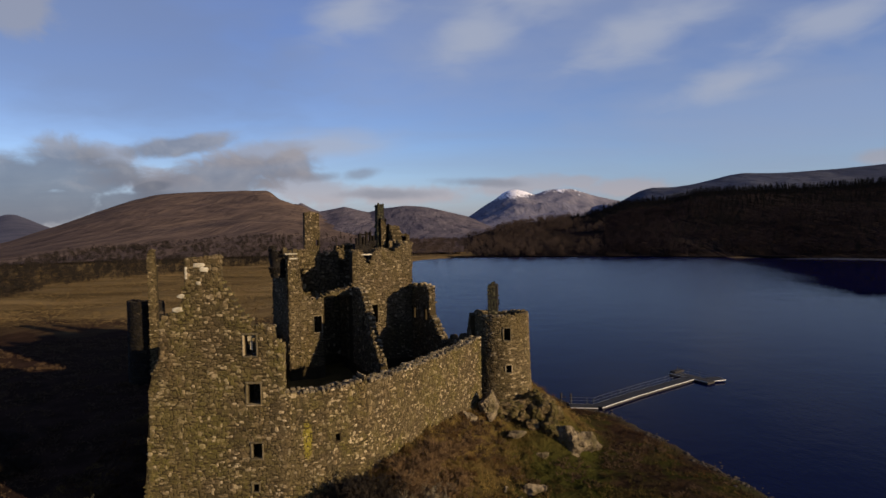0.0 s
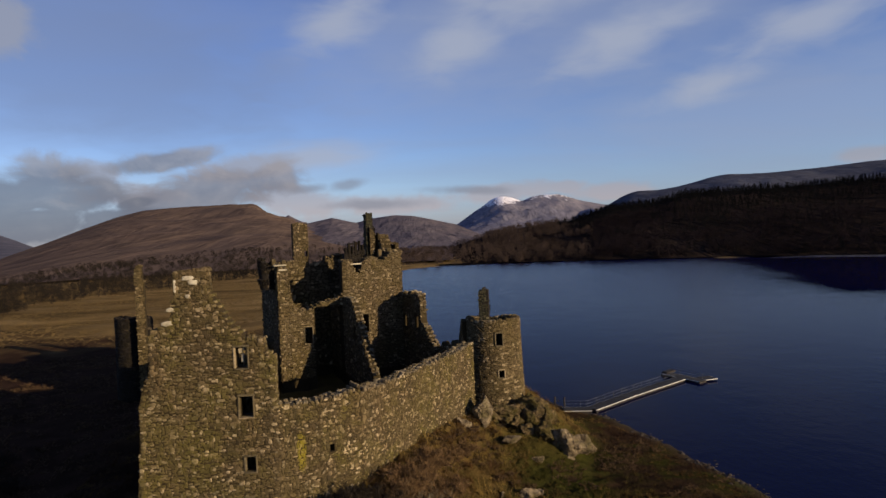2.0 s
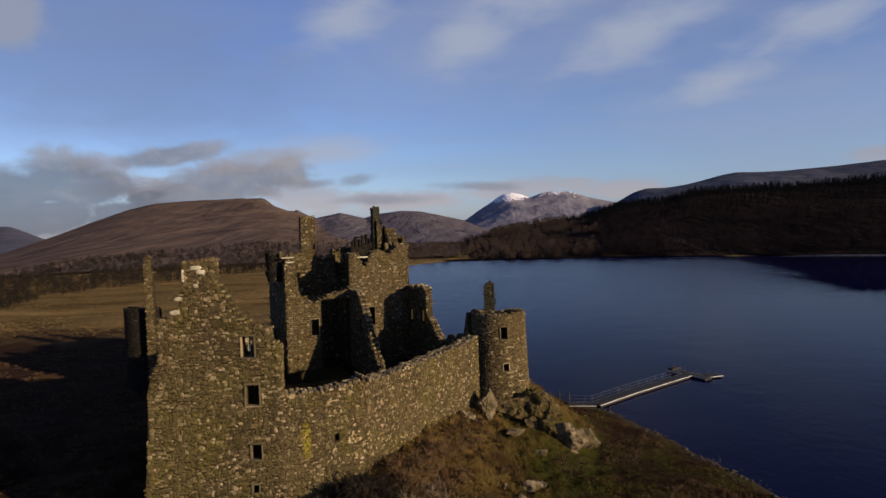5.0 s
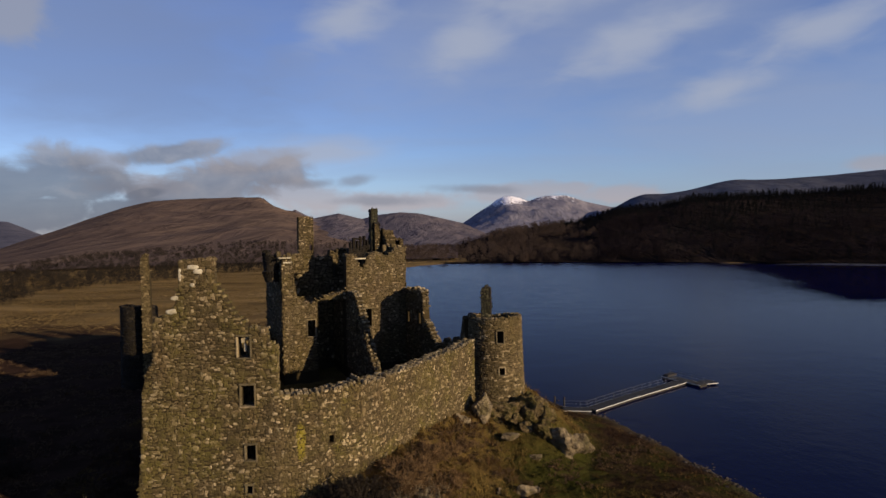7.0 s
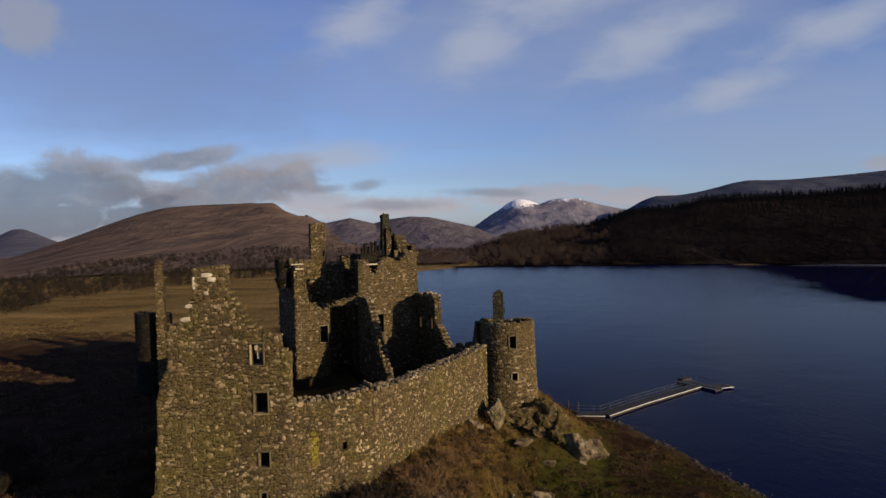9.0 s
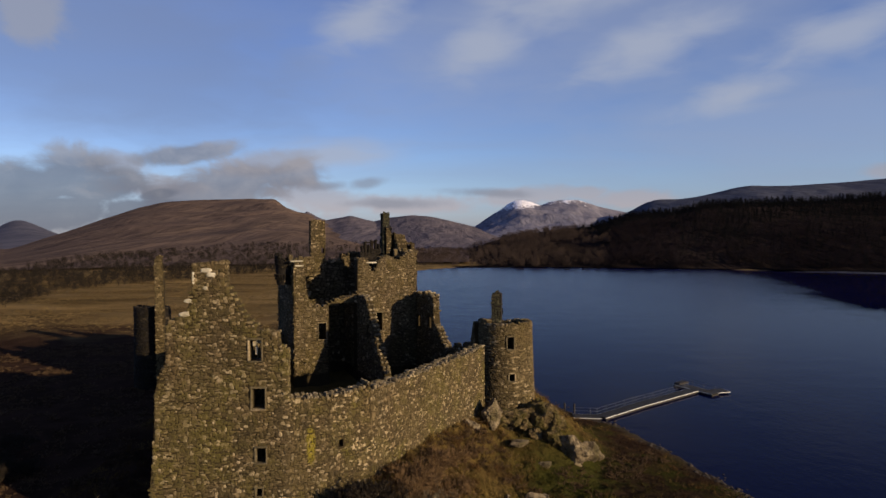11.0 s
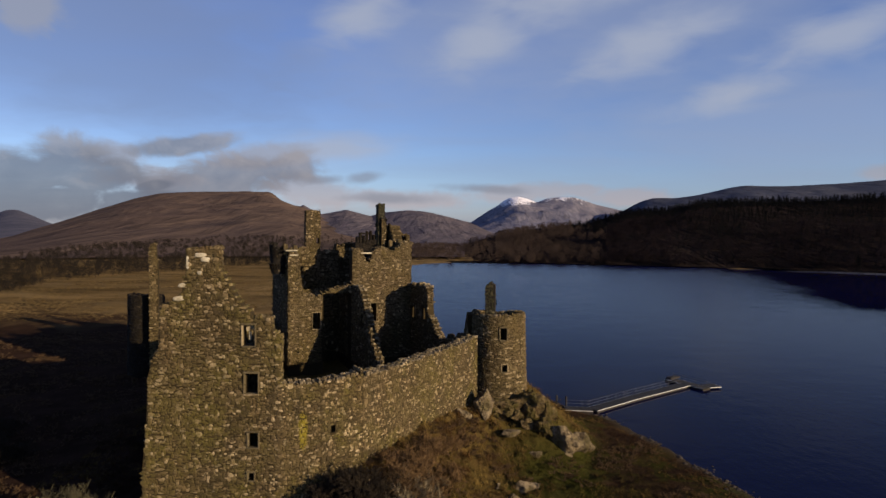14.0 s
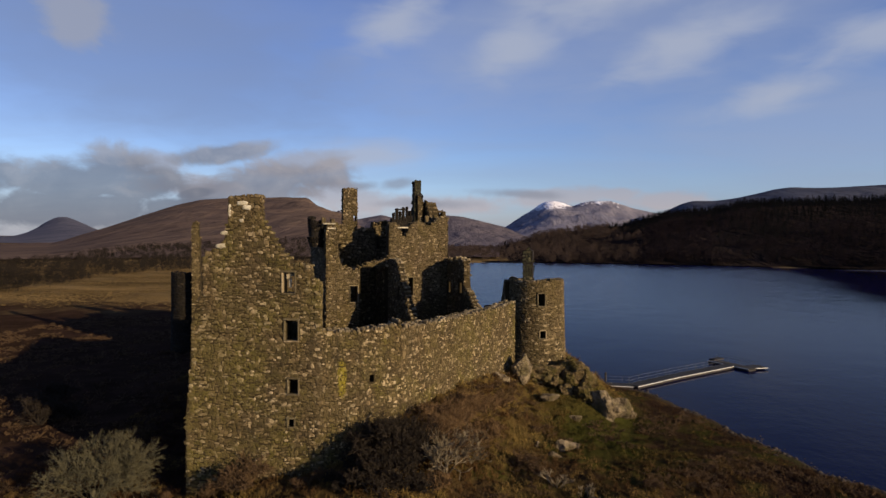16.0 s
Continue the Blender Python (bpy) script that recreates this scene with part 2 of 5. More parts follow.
sward = n.math("MULTIPLY", n.math("SUBTRACT", 10.5, gap.outputs["Value"]), 0.25, True)
bracken = n.mix(n.math("MULTIPLY", n.math("SUBTRACT", -21.0, sep.outputs[0]), 0.1, True), bracken, n.mix(tiny, (0.020, 0.012, 0.009, 1), (0.055, 0.033, 0.022, 1)))
near = n.mix(n.math("MULTIPLY", n.math("MAXIMUM", n.ramp(n.noise(at, 0.16, 4, 0.6), (0.42, 0.0), (0.56, 1.0)), n.math("MULTIPLY", n.math("SUBTRACT", -14.0, sep.outputs[0]), 0.1, True)), n.math("SUBTRACT", 1.0, n.math("MULTIPLY", sward, 0.85))), green, bracken)
bank = n.math("MULTIPLY", n.math("MULTIPLY", n.math("SUBTRACT", sep.outputs[2], 1.4), 0.5, True), n.math("SUBTRACT", 1.0, n.math("MULTIPLY", sward, 0.7)))
near = n.mix(n.math("MULTIPLY", bank, n.ramp(small, (0.3, 0.35), (0.6, 1.0))), near, n.mix(tiny, (0.040, 0.028, 0.009, 1), (0.135, 0.092, 0.030, 1)))
away = n.math("MULTIPLY", n.math("ADD", n.math("SUBTRACT", sep.outputs[1], 134.0), n.math("MULTIPLY", n.math("SUBTRACT", big, 0.5), 90.0)), 0.03, True)
streaky = n.noise(at, 0.02, 5, 0.6, (1.0, 3.0, 1.0), 0.5)
field = n.mix(n.ramp(streaky, (0.38, 0.0), (0.62, 1.0)), (0.084, 0.058, 0.026, 1), (0.215, 0.150, 0.066, 1))
field = n.mix(n.ramp(n.noise(at, 0.012, 3, 0.5, (1.0, 4.0, 1.0)), (0.56, 0.0), (0.66, 0.7)), field, (0.06, 0.045, 0.022, 1))
heath = n.math("MULTIPLY", n.math("MULTIPLY", n.math("SUBTRACT", 2.0, sep.outputs[2]), 1.1, True), n.ramp(n.noise(at, 0.28, 5, 0.62), (0.40, 0.05), (0.56, 0.95)))
near = n.mix(heath, near, n.mix(tiny, (0.010, 0.0065, 0.005, 1), (0.034, 0.021, 0.014, 1)))
colour = n.mix(away, near, n.mix(n.math("MULTIPLY", small, 0.5), field, straw))
edge = n.math("SUBTRACT", 1.0, n.math("MULTIPLY", sep.outputs[2], 2.2, True))
strand = n.mix(away, n.mix(tiny, (0.020, 0.017, 0.012, 1), (0.075, 0.065, 0.05, 1)), n.mix(small, (0.05, 0.04, 0.03, 1), (0.13, 0.105, 0.078, 1)))
colour = n.mix(n.math("MULTIPLY", edge, 0.85), colour, strand)
n.surface(colour, 0.95, n.bump(n.math("ADD", n.math("MULTIPLY", small, 2.0), tiny), 0.9, 0.25), 0.0)

ROCK, n = material("weathered schist")
at = n.where()
colour = n.mix(n.ramp(n.noise(at, 1.6, 6, 0.65), (0.38, 0.0), (0.62, 1.0)), (0.030, 0.022, 0.012, 1), (0.215, 0.172, 0.108, 1))
colour = n.mix(n.ramp(n.noise(at, 0.8, 4, 0.6), (0.5, 0.0), (0.62, 0.8)), colour, (0.055, 0.046, 0.015, 1))
n.surface(colour, 0.92, n.bump(n.math("ADD", n.noise(at, 4.0, 8, 0.7), n.math("MULTIPLY", n.noise(at, 1.4, 4, 0.6, (1.0, 1.0, 2.6)), 2.0)), 1.0, 0.16), 0.2)

MOSSY_ROCK, n = material("mossy brown schist")
at = n.where()
colour = n.mix(n.ramp(n.noise(at, 1.9, 6, 0.7), (0.38, 0.0), (0.66, 1.0)), (0.030, 0.021, 0.010, 1), (0.165, 0.122, 0.062, 1))
colour = n.mix(n.ramp(n.noise(at, 0.9, 5, 0.65), (0.42, 0.0), (0.58, 0.9)), colour, (0.050, 0.042, 0.012, 1))
n.surface(colour, 0.95, n.bump(n.math("ADD", n.noise(at, 5.0, 8, 0.75), n.math("MULTIPLY", n.noise(at, 1.6, 4, 0.6, (1.0, 1.0, 2.6)), 2.0)), 1.0, 0.18), 0.15)

WATER, n = material("loch water")
at = n.where()
ripple = n.math("ADD", n.noise(at, 0.9, 5, 0.6, (1.0, 0.6, 1.0)), n.math("MULTIPLY", n.noise(at, 0.12, 3, 0.5), 1.6))
sep = n.add("ShaderNodeSeparateXYZ")
n.put(sep.inputs[0], at)
streak = n.math("MULTIPLY", n.math("SUBTRACT", n.noise(at, 0.10, 4, 0.6, (1.0, 0.10, 1.0)), 0.5), 26.0)
lee = n.math("MULTIPLY", n.math("MULTIPLY", n.math("ADD", streak, n.math("SUBTRACT", n.math("SUBTRACT", sep.outputs[0], -4.0), n.math("MULTIPLY", sep.outputs[1], 0.45))), 0.019, True), n.math("MULTIPLY", n.math("SUBTRACT", sep.outputs[1], 120.0), 0.013, True))
ripple = n.math("MULTIPLY", ripple, n.math("SUBTRACT", n.math("ADD", 1.0, n.math("MULTIPLY", n.math("MULTIPLY", n.math("MULTIPLY", n.math("SUBTRACT", sep.outputs[1], 110.0), 0.0045, True), 3.2), n.math("SUBTRACT", 1.0, n.math("MULTIPLY", lee, 1.0)))), n.math("MULTIPLY", lee, 0.93)))
# far off, only the wave sides that lean south-west are seen
lean = n.math("MULTIPLY", n.math("MULTIPLY", n.math("MULTIPLY", n.math("SUBTRACT", sep.outputs[1], 95.0), 0.006, True), n.math("SUBTRACT", 1.0, lee)), -0.038)
slope = n.add("ShaderNodeCombineXYZ")
n.put(slope.inputs[1], lean)
tilt = n.add("ShaderNodeVectorMath")
n.put(tilt.inputs[0], n.bump(ripple, 0.085, 0.45)), n.put(tilt.inputs[1], slope.outputs[0])
norm = n.add("ShaderNodeVectorMath")
norm.operation = "NORMALIZE"
n.put(norm.inputs[0], tilt.outputs[0])
facing = norm.outputs[0]
n.surface(n.mix(n.noise(at, 0.01, 3), (0.0004, 0.0014, 0.018, 1), (0.0005, 0.0018, 0.024, 1)), n.math("ADD", 0.015, n.math("MULTIPLY", n.math("SUBTRACT", 1.0, lee), n.math("ADD", 0.05, n.math("MULTIPLY", n.math("MULTIPLY", n.math("SUBTRACT", sep.outputs[1], 140.0), 0.004, True), 0.05)))), facing, 0.03, 1.333, 0.0, (0.62, 0.68, 1.0, 1))


def hill_material(name, a, b, c, scale=1.0, snow=None):
    m, n = material(name)
    at = n.where()
    big, mid = n.noise(at, 0.0022 * scale, 6, 0.6, (1.0, 0.10, 1.0), 0.6), n.noise(at, 0.010 * scale, 4, 0.55, (1.0, 0.13, 1.0), 0.5)
    colour = n.mix(n.ramp(big, (0.38, 0.0), (0.62, 1.0)), (*a, 1), (*b, 1))
    colour = n.mix(n.ramp(mid, (0.44, 0.0), (0.70, 0.7)), colour, (*c, 1))
    small = n.noise(at, 0.038 * scale, 6, 0.66, (1.0, 0.14, 0.5), 1.2)
    colour = n.mix(n.ramp(small, (0.50, 0.0), (0.66, 0.62)), colour, tuple(0.55 * k for k in c) + (1,))
    colour = n.mix(n.ramp(small, (0.30, 0.40), (0.44, 0.0)), colour, tuple(1.25 * k for k in b) + (1,))
    if snow:
        sep = n.add("ShaderNodeSeparateXYZ")
        n.put(sep.inputs[0], at)
        high = n.math("ADD", n.math("DIVIDE", n.math("SUBTRACT", sep.outputs[2], snow), 60.0), n.math("ADD", n.math("MULTIPLY", n.math("SUBTRACT", mid, 0.5), 2.6), n.math("MULTIPLY", n.math("SUBTRACT", small, 0.5), 4.5)))
        # the eastern top is blown clear
        high = n.math("SUBTRACT", high, n.math("MULTIPLY", n.math("SUBTRACT", sep.outputs[0], n.math("MULTIPLY", sep.outputs[1], 0.142)), 0.02, True))
        colour = n.mix(n.ramp(high, (0.0, 0.0), (0.7, 0.9)), colour, (0.80, 0.80, 0.84, 1))
    n.surface(colour, 1.0, n.bump(n.math("ADD", mid, n.math("MULTIPLY", small, 0.35)), 0.7, 18.0), 0.0)
    return m


def crowns(name, a, b):
    """Fine bare twigs seen from far: their many small sides even out to a soft upward shading."""
    m, n = material(name)
    at = n.where()
    fac = n.math("ADD", n.math("MULTIPLY", n.ramp(n.noise(at, 0.014, 4, 0.6), (0.36, 0.0), (0.64, 1.0)), 0.6), n.math("MULTIPLY", n.noise(at, 0.11, 4, 0.6), 0.4))
    soft = n.add("ShaderNodeVectorMath")
    soft.operation = "MULTIPLY_ADD"
    n.put(soft.inputs[0], n.add("ShaderNodeNewGeometry").outputs["Normal"])
    soft.inputs[1].default_value, soft.inputs[2].default_value = (0.22, 0.22, 0.22), (0.0, -0.22, 0.8)
    even = n.add("ShaderNodeVectorMath")
    even.operation = "NORMALIZE"
    n.put(even.inputs[0], soft.outputs[0])
    n.surface(n.mix(fac, (*a, 1), (*b, 1)), 1.0, even.outputs[0], 0.0)
    return m


def plain(name, a, b, scale, rough=0.8, relief=0.01, metal=0.0, pieces=False):
    m, n = material(name)
    at = n.where()
    fac = n.noise(at, scale, 5, 0.6)
    if pieces:
        fac = n.math("ADD", n.math("MULTIPLY", fac, 0.4), n.math("MULTIPLY", n.piece(), 0.6))
    n.surface(n.mix(fac, (*a, 1), (*b, 1)), rough, n.bump(n.noise(at, scale * 6, 4), 0.5, relief), 0.3, metal=metal)
    return m


# near-black mortar behind the shade-coloured stone and the mossy chimneys
DARK_MORTAR = plain("dark mortar", (0.006, 0.005, 0.004), (0.016, 0.013, 0.010), 1.3, 0.97, 0.05)
DECK = plain("weathered deck boards", (0.013, 0.0135, 0.014), (0.032, 0.033, 0.034), 2.0, 0.85, 0.01, 0.0, True)
RAIL = plain("galvanised steel", (0.06, 0.063, 0.07), (0.12, 0.123, 0.13), 6.0, 0.5, 0.002, 0.6)
FLOAT = plain("pale float edging", (0.42, 0.42, 0.41), (0.60, 0.60, 0.58), 3.0, 0.7)
TIMBER = plain("dark wet timber", (0.010, 0.009, 0.008), (0.032, 0.028, 0.024), 5.0, 0.8)
BARK = plain("grey bark with lichen", (0.026, 0.024, 0.013), (0.078, 0.070, 0.038), 4.0, 0.95, 0.01, 0.0, True)
SCRUB = plain("bare brown twigs", (0.022, 0.013, 0.006), (0.090, 0.055, 0.025), 3.0, 0.95, 0.01, 0.0, True)
THICKET = plain("dense dark twigs", (0.006, 0.0045, 0.003), (0.026, 0.018, 0.010), 3.0, 0.95, 0.01, 0.0, True)
GOLD_TWIG = plain("golden brown twigs", (0.034, 0.020, 0.008), (0.150, 0.092, 0.040), 2.0, 0.95, 0.01, 0.0, True)
PALE_TWIG = plain("pale dead branches", (0.06, 0.048, 0.03), (0.16, 0.13, 0.082), 3.0, 0.95, 0.01, 0.0, True)
TUSSOCK, n = material("straw tussocks")
at = n.where()
fac = n.math("ADD", n.math("MULTIPLY", n.noise(at, 1.0, 4), 0.5), n.math("MULTIPLY", n.piece(), 0.5))
straw = n.mix(fac, (0.036, 0.025, 0.008, 1), (0.225, 0.158, 0.052, 1))
rust = n.mix(fac, (0.020, 0.012, 0.006, 1), (0.100, 0.057, 0.023, 1))
green = n.mix(fac, (0.012, 0.014, 0.003, 1), (0.050, 0.050, 0.012, 1))
colour = n.mix(n.ramp(n.noise(at, 0.24, 4, 0.6), (0.44, 0.0), (0.56, 1.0)), straw, rust)
gap = n.add("ShaderNodeVectorMath")
gap.operation = "DISTANCE"
n.put(gap.inputs[0], at)
gap.inputs[1].default_value = (12.5, 55.0, 1.5)
sep = n.add("ShaderNodeSeparateXYZ")
n.put(sep.inputs[0], at)
heath = n.math("MULTIPLY", n.math("MULTIPLY", n.math("SUBTRACT", 2.3, sep.outputs[2]), 1.0, True), n.ramp(n.noise(at, 0.28, 5, 0.62), (0.40, 0.05), (0.56, 0.95)))
colour = n.mix(heath, colour, n.mix(fac, (0.010, 0.0065, 0.005, 1), (0.048, 0.028, 0.017, 1)))
colour = n.mix(n.math("MULTIPLY", n.math("MULTIPLY", n.math("SUBTRACT", 8.5, gap.outputs["Value"]), 0.25, True), n.ramp(n.noise(at, 0.33, 3), (0.40, 0.95), (0.6, 0.2))), colour, green)
n.surface(colour, 0.95, None, 0.0)
RUSH, n = material("moor grass")
at = n.where()
bands = n.math("ADD", n.math("MULTIPLY", n.ramp(n.noise(at, 0.022, 5, 0.6, (1.0, 1.8, 1.0), 0.6), (0.36, 0.0), (0.64, 1.0)), 0.75), n.math("MULTIPLY", n.piece(), 0.25))
n.surface(n.mix(bands, (0.052, 0.036, 0.017, 1), (0.205, 0.145, 0.064, 1)), 0.95, None, 0.0)
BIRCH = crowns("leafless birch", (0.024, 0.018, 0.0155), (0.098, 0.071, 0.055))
# darker crowns: the shade on the right-hand slope is put into this colour
SHADED_WOODS = crowns("shade-darkened leafless trees", (0.009, 0.0074, 0.0084), (0.029, 0.0220, 0.0235))
UNDERWOOD = crowns("dark winter scrub", (0.016, 0.0135, 0.011), (0.046, 0.037, 0.028))
PINES = crowns("dark conifers", (0.007, 0.0075, 0.0080), (0.016, 0.016, 0.016))
DARK_ROCK = plain("wet dark stones", (0.010, 0.008, 0.007), (0.045, 0.036, 0.028), 0.8, 0.85)
WHITEWASH = plain("whitewashed wall", (0.62, 0.60, 0.56), (0.80, 0.79, 0.75), 0.5, 0.9)
SLATE = plain("roof slate", (0.06, 0.065, 0.075), (0.12, 0.12, 0.13), 0.5, 0.7)

# ---- mesh helpers ----
rng = np.random.default_rng(7)


def mesh(name, verts, faces, mat, smooth=False):
    me = bpy.data.meshes.new(name)
    me.from_pydata([tuple(map(float, v)) for v in verts], [], [tuple(map(int, f)) for f in faces])
    me.materials.append(mat)
    if smooth:
        me.polygons.foreach_set("use_smooth", [True] * len(me.polygons))
    me.update()
    return me


def part(name, me, parent=None, label=""):
    ob = new(name, me)
    ob.parent = parent
    return tagged(ob, label)


class Pile:
    """Collects verts and faces for one mesh."""

    def __init__(self):
        self.v, self.f, self.n = [], [], 0

    def add(self, verts, faces):
        self.v.append(np.asarray(verts, float))
        self.f += [tuple(i + self.n for i in face) for face in faces]
        self.n += len(verts)

    def welded(self):
        """Joins equal corners and drops the faces that two blocks share."""
        v, back = np.unique(np.concatenate(self.v).round(4), axis=0, return_inverse=True)
        count = {}
        for f in self.f:
            g = tuple(int(back.ravel()[i]) for i in f)
            count.setdefault(tuple(sorted(set(g))), []).append(g)
        self.v, self.f = [v], [g[0] for k, g in count.items() if len(g) == 1 and len(k) == len(g[0])]
        return self

    def done(self, name, mat, smooth=False):
        return mesh(name, np.concatenate(self.v) if self.v else np.zeros((0, 3)), self.f, mat, smooth)


BOX = [(0, 3, 2, 1), (4, 5, 6, 7), (0, 1, 5, 4), (1, 2, 6, 5), (2, 3, 7, 6), (3, 0, 4, 7)]


def box(centre, size, turn=0.0, rough=0.0):
    c, s = math.cos(turn), math.sin(turn)
    out = []
    for z in (-1, 1):
        for x, y in ((-1, -1), (1, -1), (1, 1), (-1, 1)):
            px, py, pz = x * size[0] / 2, y * size[1] / 2, z * size[2] / 2
            out.append((centre[0] + c * px - s * py, centre[1] + s * px + c * py, centre[2] + pz))
    return np.array(out) + (rng.uniform(-rough, rough, (8, 3)) if rough else 0)


def bevelled(name, size, mat, edge=0.03, turn=0.0, centre=(0, 0, 0), rough=0.0):
    bm = bmesh.new()
    bmesh.ops.create_cube(bm, size=1.0)
    for v in bm.verts:
        v.co = Vector([a * b + random.uniform(-rough, rough) for a, b in zip(v.co, size)])
    bmesh.ops.bevel(bm, geom=list(bm.edges), offset=edge, segments=1, affect="EDGES")
    bmesh.ops.transform(bm, matrix=Matrix.Translation(centre) @ Matrix.Rotation(turn, 4, "Z"), verts=bm.verts)
    me = bpy.data.meshes.new(name)
    bm.to_mesh(me)
    bm.free()
    me.materials.append(mat)
    return me


def lerp(x, table):
    return float(np.interp(x, [a for a, _ in table], [b for _, b in table]))


def fbm(x, y, z=0.0, octaves=4):
    return noise.fractal(Vector((x, y, z)), 1.0, 2.0, octaves)


# ---- rubble masonry ----
def stone_shape(k, sides=8, rings=2):
    """A rounded rubble stone: unit wide and high in x and z, one unit proud towards -y."""
    r = np.random.default_rng(100 + k)
    a = np.arange(sides) / sides * 2 * math.pi + r.uniform(-0.18, 0.18, sides)
    c, s = np.cos(a), np.sin(a)
    grow = 0.5 / np.maximum(np.abs(c), np.abs(s)) * 0.5 + 0.5 * 0.5 * 1.12
    grow = grow * r.uniform(0.78, 1.08, sides)
    levels = ((1.0, 0.25), (0.97, -0.55), (0.66, -1.0)) if rings == 2 else ((1.0, 0.25), (0.74, -1.0))
    v = [np.stack([c * grow * w, np.full(sides, d) + (r.uniform(-0.14, 0.14, sides) if d < 0 else 0), s * grow * w], 1) for w, d in levels]
    f = [(i + sides * k, (i + 1) % sides + sides * k, (i + 1) % sides + sides * (k + 1), i + sides * (k + 1)) for k in range(len(levels) - 1) for i in range(sides)]
    f.append(tuple(range(sides * (len(levels) - 1), sides * len(levels))))
    return np.concatenate(v), f


SHAPES = [stone_shape(k) for k in range(14)]
FAR_SHAPES = [stone_shape(k + 40, 6, 1) for k in range(10)]


def courses(length, low, high, size, allowed, seed, wide=1.0):
    """Places for rubble stones: (s, z, width, height) over a face, in uneven courses."""
    r = np.random.default_rng(seed)
    out, z = [], low
    while z < high:
        h = size * r.uniform(0.50, 0.85)
        s = -r.uniform(0, size)
        while s < length:
            w = size * r.choice([0.75, 1.1, 1.5, 2.0], p=[0.3, 0.35, 0.25, 0.1]) * r.uniform(0.85, 1.15) * wide
            mid, zz, hh = s + w / 2, z + h / 2 + size * r.uniform(-0.3, 0.3), h * r.choice([0.7, 1.0, 1.35, 1.8], p=[0.25, 0.4, 0.25, 0.1])
            w *= r.uniform(0.75, 1.1)
            if 0.05 < mid < length - 0.05 and allowed(mid, zz, w * 0.42, hh * 0.40):
                out.append((mid, zz, w * 1.02, hh * 1.04))
            s += w * r.uniform(0.9, 1.12)
        z += h
    return out


def lay(places, frame_at, parent, mat, proud, seed, far=False, single=None, name="stone"):
    """Sets stones on a face. frame_at(s, z) gives the place, the way along and the way out. Those for which single() holds become
    parts of their own, 300 at most; the rest is one joined part."""
    r = np.random.default_rng(seed)
    pile, shapes, own = Pile(), FAR_SHAPES if far else SHAPES, 0
    shared = [mesh(name, v, f, mat) for v, f in shapes] if single else []
    for s, z, w, h in places:
        place, along, out = frame_at(s, z)
        k, d, tilt = int(r.integers(len(shapes))), proud * r.uniform(0.3, 1.7), r.normal(0, 0.12)
        up = Vector((0, 0, 1))
        a = along * math.cos(tilt) + up * math.sin(tilt)
        u = up * math.cos(tilt) - along * math.sin(tilt)
        if single and own < 300 and single(s, z):
            ob = part(name, shared[k], parent)
            m = Matrix((a * w, -out * d, u * h)).transposed().to_4x4()
            ob.matrix_basis = Matrix.Translation(place) @ m
            own += 1
        else:
            v, f = shapes[k]
            pile.add(np.array(place) + v[:, :1] * np.array(a) * w - v[:, 1:2] * np.array(out) * d + v[:, 2:] * np.array(u) * h, f)
    if pile.n:
        tagged(part(name + "_facing", pile.done(name + "_facing", mat), parent), kind="stuff")


